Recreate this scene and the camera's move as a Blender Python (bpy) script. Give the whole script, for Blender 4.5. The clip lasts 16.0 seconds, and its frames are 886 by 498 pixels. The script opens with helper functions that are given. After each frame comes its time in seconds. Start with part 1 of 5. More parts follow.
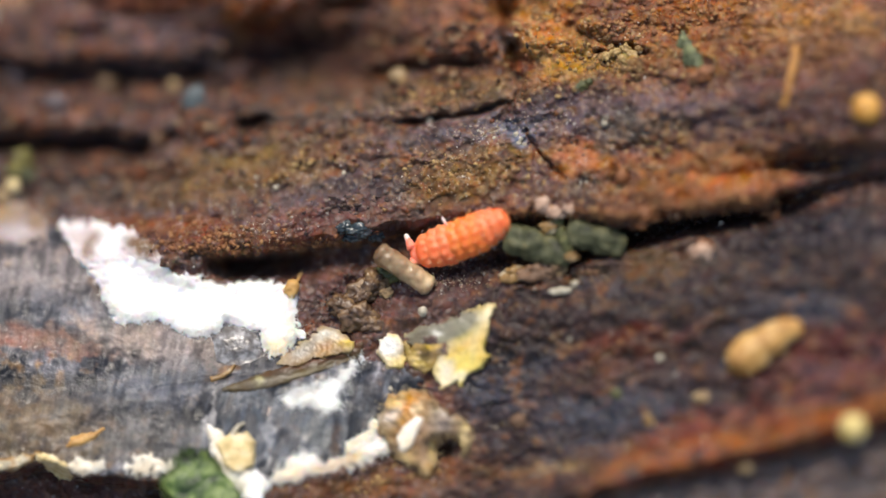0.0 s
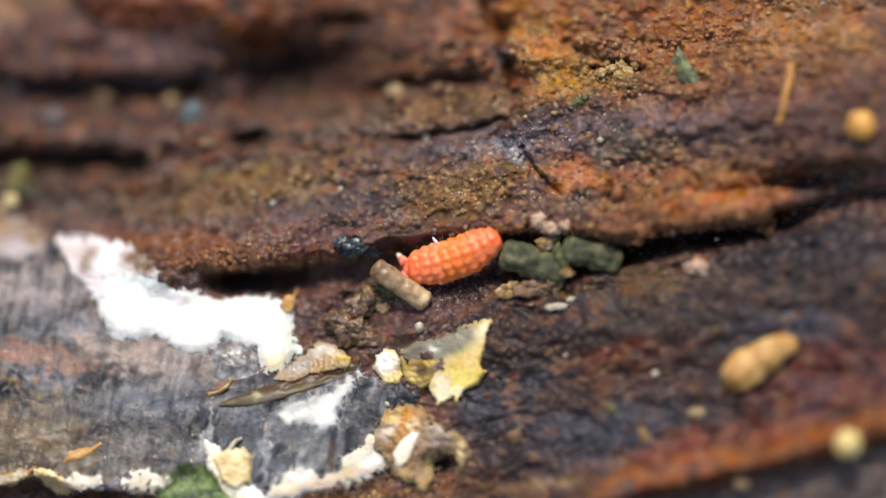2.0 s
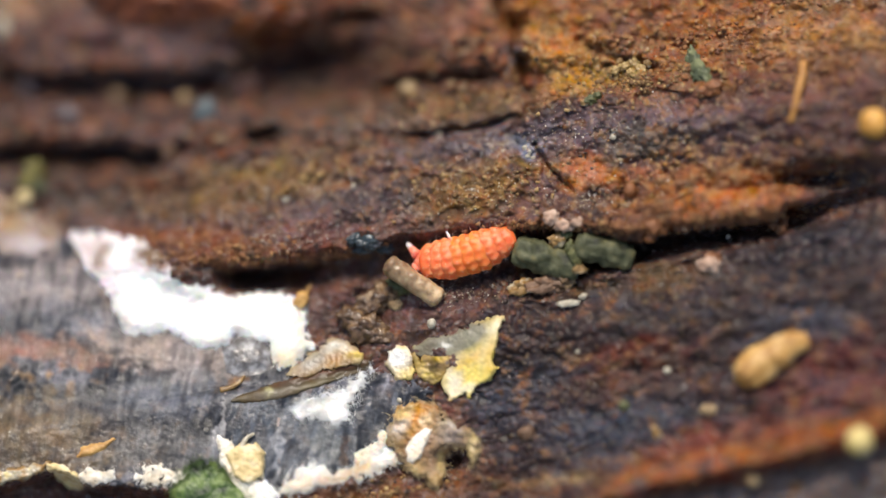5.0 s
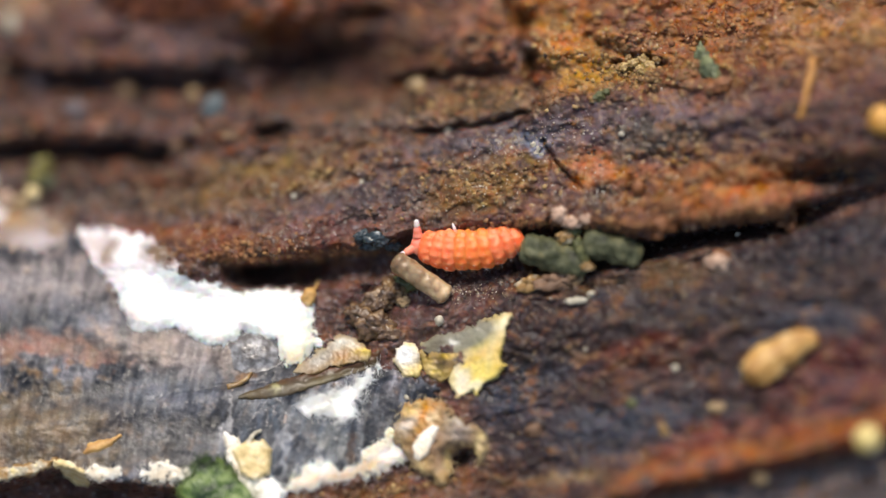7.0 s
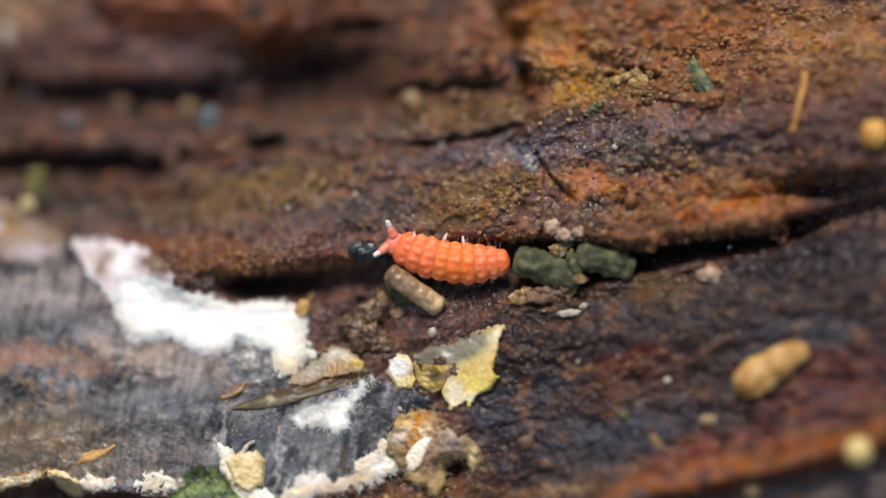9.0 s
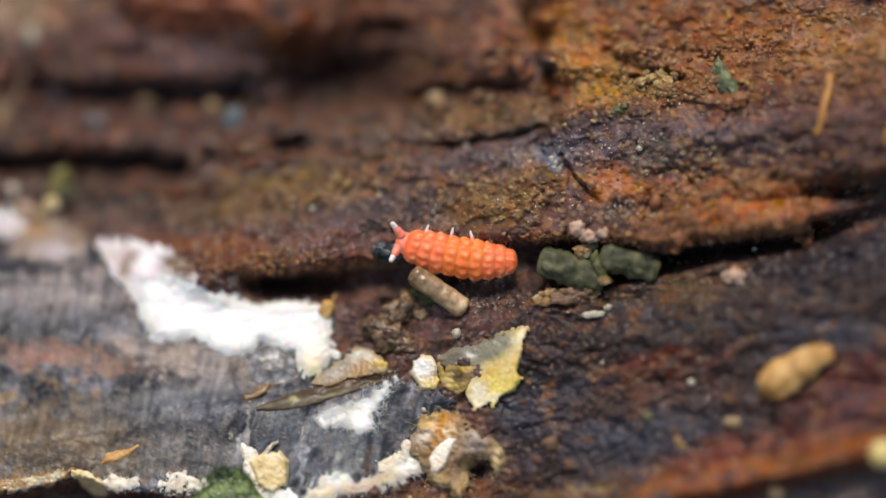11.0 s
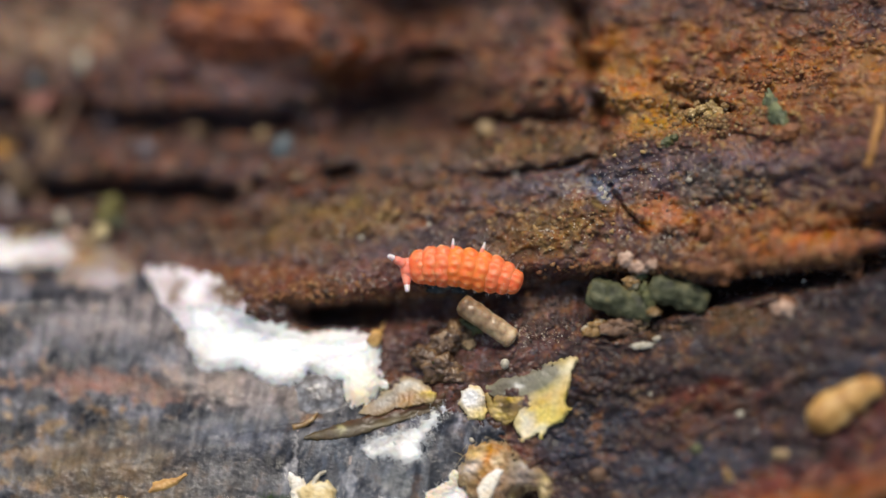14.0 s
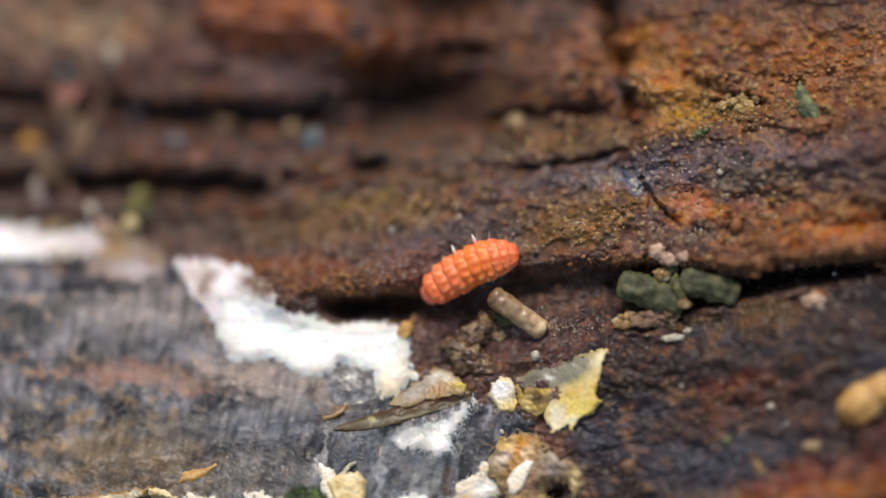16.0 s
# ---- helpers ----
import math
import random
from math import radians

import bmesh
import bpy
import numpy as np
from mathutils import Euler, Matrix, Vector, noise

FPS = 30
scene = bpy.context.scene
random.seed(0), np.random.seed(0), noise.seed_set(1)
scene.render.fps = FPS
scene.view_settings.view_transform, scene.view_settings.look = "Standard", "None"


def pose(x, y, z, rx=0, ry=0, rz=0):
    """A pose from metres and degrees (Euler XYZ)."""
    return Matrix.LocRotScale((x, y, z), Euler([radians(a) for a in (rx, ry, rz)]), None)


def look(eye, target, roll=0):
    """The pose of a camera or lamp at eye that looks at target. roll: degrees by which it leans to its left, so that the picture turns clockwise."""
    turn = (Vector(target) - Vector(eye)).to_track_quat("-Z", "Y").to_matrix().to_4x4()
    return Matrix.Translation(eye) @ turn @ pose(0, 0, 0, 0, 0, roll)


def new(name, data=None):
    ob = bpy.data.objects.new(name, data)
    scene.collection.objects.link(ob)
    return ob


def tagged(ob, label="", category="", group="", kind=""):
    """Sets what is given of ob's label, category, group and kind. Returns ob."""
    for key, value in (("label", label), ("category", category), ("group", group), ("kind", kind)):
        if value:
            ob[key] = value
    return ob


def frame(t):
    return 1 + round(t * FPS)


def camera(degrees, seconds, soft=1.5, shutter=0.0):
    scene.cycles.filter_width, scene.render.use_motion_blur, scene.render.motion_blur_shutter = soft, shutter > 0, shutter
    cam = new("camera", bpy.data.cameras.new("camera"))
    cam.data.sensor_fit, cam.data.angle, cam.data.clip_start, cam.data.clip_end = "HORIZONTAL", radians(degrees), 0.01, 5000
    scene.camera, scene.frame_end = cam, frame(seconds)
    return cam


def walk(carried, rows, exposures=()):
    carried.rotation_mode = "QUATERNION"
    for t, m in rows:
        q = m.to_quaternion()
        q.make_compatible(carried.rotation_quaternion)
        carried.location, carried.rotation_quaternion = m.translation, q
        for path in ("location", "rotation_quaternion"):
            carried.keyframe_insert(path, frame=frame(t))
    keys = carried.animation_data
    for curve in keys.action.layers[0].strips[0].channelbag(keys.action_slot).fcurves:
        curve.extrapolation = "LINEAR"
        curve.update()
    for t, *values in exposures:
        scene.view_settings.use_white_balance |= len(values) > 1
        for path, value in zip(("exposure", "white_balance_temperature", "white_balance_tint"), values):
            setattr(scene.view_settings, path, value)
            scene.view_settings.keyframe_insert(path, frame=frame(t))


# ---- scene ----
# A springtail on the wet, rotten wood of a log. One chart unit is U metres; the chart lies on the log,
# x along the grain, y across it and downhill, the height w stands on it towards the open air.
U = 1.597e-5
REACH = 6387.0
LOG = Matrix.Rotation(radians(40), 4, "X")

cam = camera(14, 16.0, soft=1.6)
cam.data.dof.use_dof = True
cam.data.dof.focus_distance = 0.1012
cam.data.dof.aperture_fstop = 11.3
PATH = [(t, LOG @ pose(x / 1000, y / 1000, REACH * U + z / 1000, rx, ry, rz)) for t, x, y, z, rx, ry, rz in (
    (0.0, -0.63, 0.12, -0.28, -0.212, -0.627, -0.326),
    (0.5, -0.17, 0.30, -0.42, -0.298, -0.407, -0.319),
    (1.0, 1.06, 0.58, -0.79, -0.372, 0.239, -0.265),
    (1.5, -0.09, -0.54, -0.18, 0.364, -0.415, -0.089),
    (2.0, -0.62, 0.72, 0.06, -0.301, -0.679, -0.302),
    (2.5, -0.26, 0.07, 0.05, 0.054, -0.400, -0.172),
    (3.0, -0.56, -0.61, 0.20, 0.407, -0.491, 0.007),
    (3.5, -0.54, -0.02, 0.20, 0.069, -0.437, -0.093),
    (4.0, -0.78, 0.36, 0.22, -0.146, -0.566, -0.143),
    (6.5, -0.78, -0.32, 0.33, 0.184, -0.497, 0.060),
    (7.0, -0.00, 0.00, 0.00, -0.000, -0.000, -0.000),
    (7.5, -0.16, 1.05, 0.05, -0.553, -0.094, -0.199),
    (8.0, -0.89, -0.26, 0.48, 0.247, -0.558, 0.081),
    (8.5, -0.10, 0.11, 0.38, 0.099, -0.177, 0.069),
    (9.0, 0.14, -0.03, 0.40, 0.210, -0.024, 0.171),
    (11.5, -0.12, 0.22, 0.33, 0.097, 0.397, 0.282),
    (12.0, 0.09, 0.71, 0.33, -0.088, 0.566, 0.261),
    (12.5, -0.45, 0.12, 0.51, 0.354, 0.312, 0.438),
    (13.0, -0.66, 0.72, 0.49, 0.135, 0.284, 0.451),
    (13.5, -0.79, -0.20, 0.49, 0.728, 0.367, 0.661),
    (14.0, -0.10, 0.20, 0.23, 0.576, 1.000, 0.655),
    (14.5, -1.04, 0.49, 0.34, 0.419, 0.693, 0.608),
    (15.0, -1.17, 0.37, 0.35, 0.456, 0.781, 0.672),
    (15.5, -0.88, 0.62, 0.13, 0.272, 1.035, 0.601),
    (16.0, -1.32, -0.83, 0.33, 1.019, 0.788, 0.888),
)]
walk(cam, PATH, ((0.0, 0.45, 7050, 10), (4.0, 0.45, 7050, 10), (7.0, 0.45, 7050, 10), (7.5, 0.31, 7050, 10), (8.0, 0.14, 7050, 10), (8.5, 0.14, 7050, 10), (16.0, 0.12, 7050, 10)))

# ---- light: bright open shade with a soft high sun ----
SUN_UP, SUN_ROUND = 80, -30
world = bpy.data.worlds.new("sky")
scene.world = world
world.use_nodes = True
wn = world.node_tree.nodes
sky = wn.new("ShaderNodeTexSky")
sky.sky_type, sky.sun_disc = "NISHITA", False
sky.sun_elevation, sky.sun_rotation = radians(SUN_UP), radians(SUN_ROUND)
world.node_tree.links.new(sky.outputs[0], wn["Background"].inputs[0])
wn["Background"].inputs[1].default_value = 0.13
sun = new("sun", bpy.data.lights.new("sun", "SUN"))
sun.data.energy, sun.data.angle, sun.data.color = 3.0, radians(18), (1.0, 0.95, 0.88)
toward = Vector((math.sin(radians(SUN_ROUND)) * math.cos(radians(SUN_UP)), math.cos(radians(SUN_ROUND)) * math.cos(radians(SUN_UP)), math.sin(radians(SUN_UP))))
sun.matrix_world = look(toward, (0, 0, 0))


# ---- numeric noise ----
def hash2(i, j, seed):
    n = (i.astype(np.int64) * 374761393 + j.astype(np.int64) * 668265263 + seed * 974711) & 0x7FFFFFFF
    n = ((n ^ (n >> 13)) * 1274126177) & 0x7FFFFFFF
    return ((n ^ (n >> 16)) & 0xFFFF) / 65535.0


def grad(x, y, seed):
    """Gradient noise, about -1 to 1."""
    i, j = np.floor(x), np.floor(y)
    fx, fy = x - i, y - j
    sx, sy = fx * fx * fx * (fx * (fx * 6 - 15) + 10), fy * fy * fy * (fy * (fy * 6 - 15) + 10)
    out = []
    for dj in (0, 1):
        for di in (0, 1):
            a = hash2(i + di, j + dj, seed) * 2 * np.pi
            out.append(np.cos(a) * (fx - di) + np.sin(a) * (fy - dj))
    top, low = out[0] + sx * (out[1] - out[0]), out[2] + sx * (out[3] - out[2])
    return 1.5 * (top + sy * (low - top))


def fbm(x, y, seed, octaves=3, fall=0.5):
    total, amp = 0.0, 1.0
    for k in range(octaves):
        total = total + amp * grad(x * 2**k + 7.3 * k, y * 2**k + 3.1 * k, seed + 17 * k)
        amp *= fall
    return total


def cells(x, y, size, seed):
    """Granules: the distance to the nearest one's middle, in sizes, and a number of its own for each."""
    u, v = np.asarray(x, float) / size, np.asarray(y, float) / size
    i, j = np.floor(u), np.floor(v)
    best, own = np.full(np.shape(u), 9.0), np.zeros(np.shape(u))
    for di in (-1, 0, 1):
        for dj in (-1, 0, 1):
            a, b = i + di, j + dj
            d = np.hypot(a + hash2(a, b, seed) - u, b + hash2(a, b, seed + 5) - v)
            closer = d < best
            best, own = np.where(closer, d, best), np.where(closer, hash2(a, b, seed + 9), own)
    return best, own


def beads(x, y, size, seed, few=0.3):
    """Separate rounded granules on a bare ground, 0 to 1; few: the share of places left bare."""
    d, own = cells(x, y, size, seed)
    return np.clip((own - few) / (1 - few), 0, 1) ** 0.6 * np.clip(1 - 2.3 * d * d, 0, 1)


def step(lo, hi, v):
    t = np.clip((v - lo) / (hi - lo), 0, 1)
    return t * t * (3 - 2 * t)


def blob(x, y, cx, cy, rx, ry, turn=0.0):
    c, s = math.cos(radians(turn)), math.sin(radians(turn))
    dx, dy = x - cx, y - cy
    return np.exp(-(((dx * c + dy * s) / rx) ** 2 + ((-dx * s + dy * c) / ry) ** 2))


def along(x, y, points):
    """Distance to a polyline."""
    best = np.full(np.shape(x), 1e9)
    for (ax, ay), (bx, by) in zip(points, points[1:]):
        dx, dy = bx - ax, by - ay
        t = np.clip(((x - ax) * dx + (y - ay) * dy) / (dx * dx + dy * dy), 0, 1)
        best = np.minimum(best, np.hypot(x - ax - t * dx, y - ay - t * dy))
    return best


def inside(x, y, points):
    """Signed distance to a closed outline, positive within it."""
    odd = np.zeros(np.shape(x), bool)
    ring = list(points) + [points[0]]
    for (ax, ay), (bx, by) in zip(ring, ring[1:]):
        if ay != by:
            odd ^= ((ay > y) != (by > y)) & (x < (bx - ax) * (y - ay) / (by - ay) + ax)
    return np.where(odd, 1, -1) * along(x, y, ring)


# ---- the relief of the log ----
LIP_X = (-3000, -200, 0, 150, 300, 430, 550, 640, 720, 820, 920, 1000, 1070, 1140, 1180, 1250, 1320, 1390, 1410, 1480, 1570, 1800, 4000)
LIP_Y = (330, 330, 350, 405, 458, 474, 463, 450, 434, 425, 414, 408, 420, 432, 416, 408, 398, 392, 368, 348, 330, 290, 250)
SILL_X = (-3000, -200, 0, 150, 300, 430, 550, 650, 730, 800, 900, 1000, 1060, 1150, 1250, 1300, 1400, 1500, 1570, 1800, 4000)
SILL_Y = (345, 345, 365, 420, 470, 500, 499, 491, 488, 484, 480, 474, 470, 450, 425, 419, 403, 384, 362, 320, 280)
DEEP_X = (-3000, 300, 390, 430, 545, 600, 700, 900, 1000, 1130, 1300, 1380, 1480, 1600, 4000)
DEEP_Y = (0, 0, 10, 110, 115, 48, 16, 16, 45, 135, 120, 95, 55, 20, 0)
BLOCK_Y = (-3000, -100, 0, 60, 100, 160, 200, 260, 320)
BLOCK_X = (820, 890, 912, 932, 948, 956, 946, 930, 925)


GIRTH = 9400.0


def plane(x, y):
    raised_left = 0.19 * np.clip(700 - x, 0, 1500) * step(350, 480, y)
    return 420 * np.tanh((0.25 * (x - 784) + 0.3 * (y - 441) + raised_left) / 420)


def roundness(x, y):
    return np.sqrt(np.maximum(GIRTH * GIRTH - np.clip(y - 441, -GIRTH, GIRTH) ** 2, 0)) - GIRTH


def trench(x, y):
    lip, sill, deep = np.interp(x, LIP_X, LIP_Y), np.interp(x, SILL_X, SILL_Y), np.interp(x, DEEP_X, DEEP_Y)
    lip = lip + 5 * fbm(x / 42, x * 0, 5) + 3 * fbm(x / 13, y * 0 + 4, 6, 2)
    up, down = lip - y, y - sill
    return up, down, step(9, -7, up) * step(24, -30, down) * deep


def coarse(x, y):
    """The large forms alone: bank, crevice, grooves, ledges."""
    up, down, gap = trench(x, y)
    h = plane(x, y) + roundness(x, y) - gap
    h = h + 50 * (0.35 + 0.65 * step(240, 430, x)) * step(-6, 30, up) * step(420, 120, up) + 18 * np.exp(-(((up - 60) / 70) ** 2))
    h = h + 26 * np.exp(-(((down - 110) / 90) ** 2)) * step(560, 800, x)
    h = h + 34 * blob(x, y, 330, 470, 70, 28, 12)
    # grooves of the upper wood
    wob = 9 * fbm(x / 90, y / 200, 11)
    for x0, x1, y0, y1, depth, wide in ((30, 420, 150, 154, 120, 29), (470, 720, 166, 152, 70, 22), (-300, 300, 270, 276, 125, 20), (312, 350, 260, 254, 85, 12),
                                        (462, 508, 241, 237, 100, 12), (690, 890, 150, 124, 85, 12), (735, 925, 234, 206, 55, 5), (-400, -80, 200, 190, 90, 28),
                                        (150, 220, 80, 74, 40, 9), (600, 690, 34, 26, 60, 16), (-300, 40, 120, 128, 90, 22), (380, 480, 112, 120, 30, 12)):
        mid = y0 + (y1 - y0) * (x - x0) / (x1 - x0) + wob
        h = h - 0.75 * depth * np.exp(-(((y - mid) / wide) ** 2)) * step(x0 - 25, x0 + 25, x) * step(x1 + 25, x1 - 25, x)
    h = h - 140 * blob(x, y, 590, 112, 150, 58) - 70 * blob(x, y, 610, -52, 110, 32) + 70 * blob(x, y, 470, 15, 70, 50) + 22 * blob(x, y, 250, 130, 230, 28) + 30 * blob(x, y, 850, 90, 80, 40)
    # the crumbling block on the far side of the split
    edge = np.interp(y, BLOCK_Y, BLOCK_X) + 16 * fbm(y / 55, x / 80, 21) + 6 * fbm(y / 14, x / 14, 22)
    fade = step(310, 170, y)
    h = h + 52 * step(-30, 40, x - edge) * fade - 24 * np.exp(-(((x - edge + 6) / 9) ** 2)) * step(270, 220, y) - 46 * np.exp(-(((x - edge + 12) / 10) ** 2)) * step(170, 90, y)
    h = h - 20 * np.exp(-((along(x + 5 * fbm(x / 18, y / 18, 91), y + 5 * fbm(x / 18, y / 18, 92), ((958, 250), (985, 290), (1030, 336))) / (4 + 2 * fbm(x / 24, y / 24, 93))) ** 2))
    h = h - 90 * blob(x, y, 1470, 312, 100, 24, -4) - 50 * blob(x, y, 1165, 113, 13, 8) - 34 * blob(x, y, 1092, 110, 12, 6) - 26 * np.exp(-((along(x, y + 6 * fbm(x / 20, y / 20, 98), ((1040, 66), (1090, 92), (1150, 106))) / 8) ** 2))
    # the fold under the grey skin, and the hollow below its hem
    fold = 742 - 0.16 * x
    h = h + 20 * step(-26, 30, y - fold - 5 * fbm(x / 60, x * 0, 31)) * step(-400, 0, x) * step(700, 520, x)
    h = h - 85 * step(0, 22, y - np.interp(x, (-900, 0, 60, 110, 180, 310, 340, 420), (860, 855, 838, 822, 850, 862, 900, 940)) - 4 * fbm(x / 20, x * 0, 33)) * step(430, 330, x)
    h = h - 6 * np.exp(-((along(x, y + 3 * fbm(x / 25, y / 25, 94), ((200, 722), (390, 684), (540, 672), (650, 648))) / 5) ** 2)) * step(180, 360, x) * (0.6 + 0.5 * grad(x / 30, y / 30, 89))
    h = h - 45 * blob(x, y, 815, 815, 30, 24)
    # the orange rim low on the slope
    rim = np.interp(x, (700, 1000, 1150, 1350, 1568, 2200), (960, 902, 858, 820, 765, 600)) + 6 * fbm(x / 50, x * 0, 41)
    h = h + 46 * np.exp(-(((y - rim + 6) / 34) ** 2)) * step(900, 1100, x) - 16 * step(-4, 40, y - rim) * step(980, 1120, x)
    return h


def cover(x, y):
    """How far the surface is crumbly, fibrous, smooth; 0 to 1 each."""
    crumb = blob(x, y, 1130, 70, 320, 120) + blob(x, y, 1250, 300, 260, 75, -4) + blob(x, y, 850, 330, 150, 55) + 0.7 * blob(x, y, 560, 310, 170, 45, -12)
    crumb = np.clip(crumb + 0.25 * fbm(x / 70, y / 50, 51), 0, 1)
    smooth = step(-30, 40, inside(x, y, SKIN))
    return crumb, np.clip(1 - crumb, 0, 1), smooth


SKIN = ((-420, 400), (-150, 400), (20, 405), (140, 420), (230, 520), (340, 560), (480, 590), (560, 625), (640, 655), (700, 660), (770, 690), (780, 740),
        (720, 790), (640, 815), (520, 860), (480, 890), (330, 862), (260, 856), (160, 845), (105, 818), (40, 838), (-40, 856), (-420, 880))


def fine(x, y):
    crumb, fibre, smooth = cover(x, y)
    rise = np.interp(y, (0, 300, 500, 900), (0.03, 0.14, 0.2, 0.22))
    q, p = y + rise * (x - 784), x
    warp = 10 * fbm(x / 80, y / 60, 61, 2)
    calm = step(440, 520, y) * step(830, 950, x)
    h = 10 * (1 - 0.2 * calm) * fbm(p / 120, (q + 2.2 * warp) / 60, 62, 4, 0.55) * (1 - 0.9 * smooth)
    ridged = 1 - 2 * np.abs(grad(p / 60, (q + warp) / 16, 63))
    h = h + 0.8 * ridged * fibre * (1 - 0.9 * smooth) + 7 * fbm(x / 44, y / 38, 64, 3, 0.45) * (1 - 0.88 * smooth) * (1 - 0.35 * calm)
    jx, jy = x + 3 * fbm(x / 23, y / 23, 165, 2), y + 3 * fbm(x / 23, y / 23, 166, 2)
    h = h + (10 * crumb + 3 * calm) * fbm(jx / 52, jy / 40, 169, 2) + 6 * crumb * fbm(jx / 24, jy / 20, 170, 2)
    h = h + (5.6 * crumb + 3.4 * fibre * (1 - smooth)) * beads(jx, 1.1 * jy, 15, 171, 0.35)
    h = h + (3.8 * crumb + 3.2 * fibre * (1 - smooth) + 0.8 * smooth) * beads(jx, jy, 8.5, 172, 0.3)
    lean = x + 0.22 * y + 5 * fbm(x / 150, y / 110, 86, 2)
    streak = 2.2 * grad(lean / 27, y / 75, 67) + 0.8 * grad(lean / 13, y / 40, 68) + 0.25 * grad(lean / 6, y / 15, 78)
    return h + 2.2 * smooth * streak * (0.6 + 0.6 * fbm(x / 90, y / 60, 69, 2))


def height(x, y):
    x, y = np.asarray(x, float), np.asarray(y, float)
    return coarse(x, y) + fine(x, y)


def raised(x, y, w):
    k = 1 - w / REACH
    return Vector(((x - 784) * k * U, (441 - y) * k * U, w * U))


def rest(x, y, r=30):
    """The level on which a thing of that radius comes to rest."""
    a = np.linspace(0, 2 * np.pi, 12, endpoint=False)
    xs, ys = np.concatenate([[x], x + r * np.cos(a), x + 0.5 * r * np.cos(a)]), np.concatenate([[y], y + r * np.sin(a), y + 0.5 * r * np.sin(a)])
    return float(np.percentile(coarse(xs, ys), 70))


# ---- materials ----
def material(name, rough=0.5, metal=0.0, coat=0.0, sss=0.0):
    m = bpy.data.materials.new(name)
    m.use_nodes = True
    b = m.node_tree.nodes["Principled BSDF"]
    b.inputs["Roughness"].default_value, b.inputs["Metallic"].default_value = rough, metal
    b.inputs["Coat Weight"].default_value, b.inputs["Coat Roughness"].default_value = coat, 0.12
    if sss:
        b.inputs["Subsurface Weight"].default_value = sss
        b.inputs["Subsurface Scale"].default_value = 0.00025
        b.inputs["Subsurface Radius"].default_value = (1.0, 0.4, 0.2)
    return m, m.node_tree.nodes, m.node_tree.links, b


def noise_node(nodes, links, scale, detail=4, stretch=None):
    tc = nodes.new("ShaderNodeTexCoord")
    n = nodes.new("ShaderNodeTexNoise")
    n.inputs["Scale"].default_value, n.inputs["Detail"].default_value = scale, detail
    if stretch:
        mp = nodes.new("ShaderNodeMapping")
        mp.inputs["Scale"].default_value = stretch
        links.new(tc.outputs["Object"], mp.inputs[0])
        links.new(mp.outputs[0], n.inputs["Vector"])
    else:
        links.new(tc.outputs["Object"], n.inputs["Vector"])
    return n.outputs["Fac"]


def ramp(nodes, links, fac, stops):
    r = nodes.new("ShaderNodeValToRGB")
    while len(r.color_ramp.elements) < len(stops):
        r.color_ramp.elements.new(0.5)
    for e, (at, col) in zip(r.color_ramp.elements, stops):
        e.position, e.color = at, (*col, 1)
    links.new(fac, r.inputs[0])
    return r.outputs[0]


def bumpy(nodes, links, b, fac, metres, strength=1.0, coat=False):
    n = nodes.new("ShaderNodeBump")
    n.inputs["Strength"].default_value, n.inputs["Distance"].default_value = strength, metres
    links.new(fac, n.inputs["Height"])
    links.new(n.outputs[0], b.inputs["Normal"])
    if coat:
        links.new(n.outputs[0], b.inputs["Coat Normal"])


def mottled(name, stops, scale, rough=0.5, bump=1.0e-5, bump_scale=None, coat=0.0, sss=0.0, stretch=None, spread=0.0):
    """A surface whose colour wanders between the stops, with relief of its own at a smaller scale."""
    m, nodes, links, b = material(name, rough, 0.0, coat, sss)
    n1 = noise_node(nodes, links, scale, 5, stretch)
    col = ramp(nodes, links, n1, stops)
    if spread:
        info, hsv, ma = nodes.new("ShaderNodeObjectInfo"), nodes.new("ShaderNodeHueSaturation"), nodes.new("ShaderNodeMapRange")
        ma.inputs["To Min"].default_value, ma.inputs["To Max"].default_value = 1 - spread, 1 + spread
        links.new(info.outputs["Random"], ma.inputs[0])
        links.new(ma.outputs[0], hsv.inputs["Value"])
        links.new(col, hsv.inputs["Color"])
        col = hsv.outputs[0]
    links.new(col, b.inputs["Base Color"])
    n2 = noise_node(nodes, links, bump_scale or scale * 3, 6, stretch)
    bumpy(nodes, links, b, n2, bump)
    return m


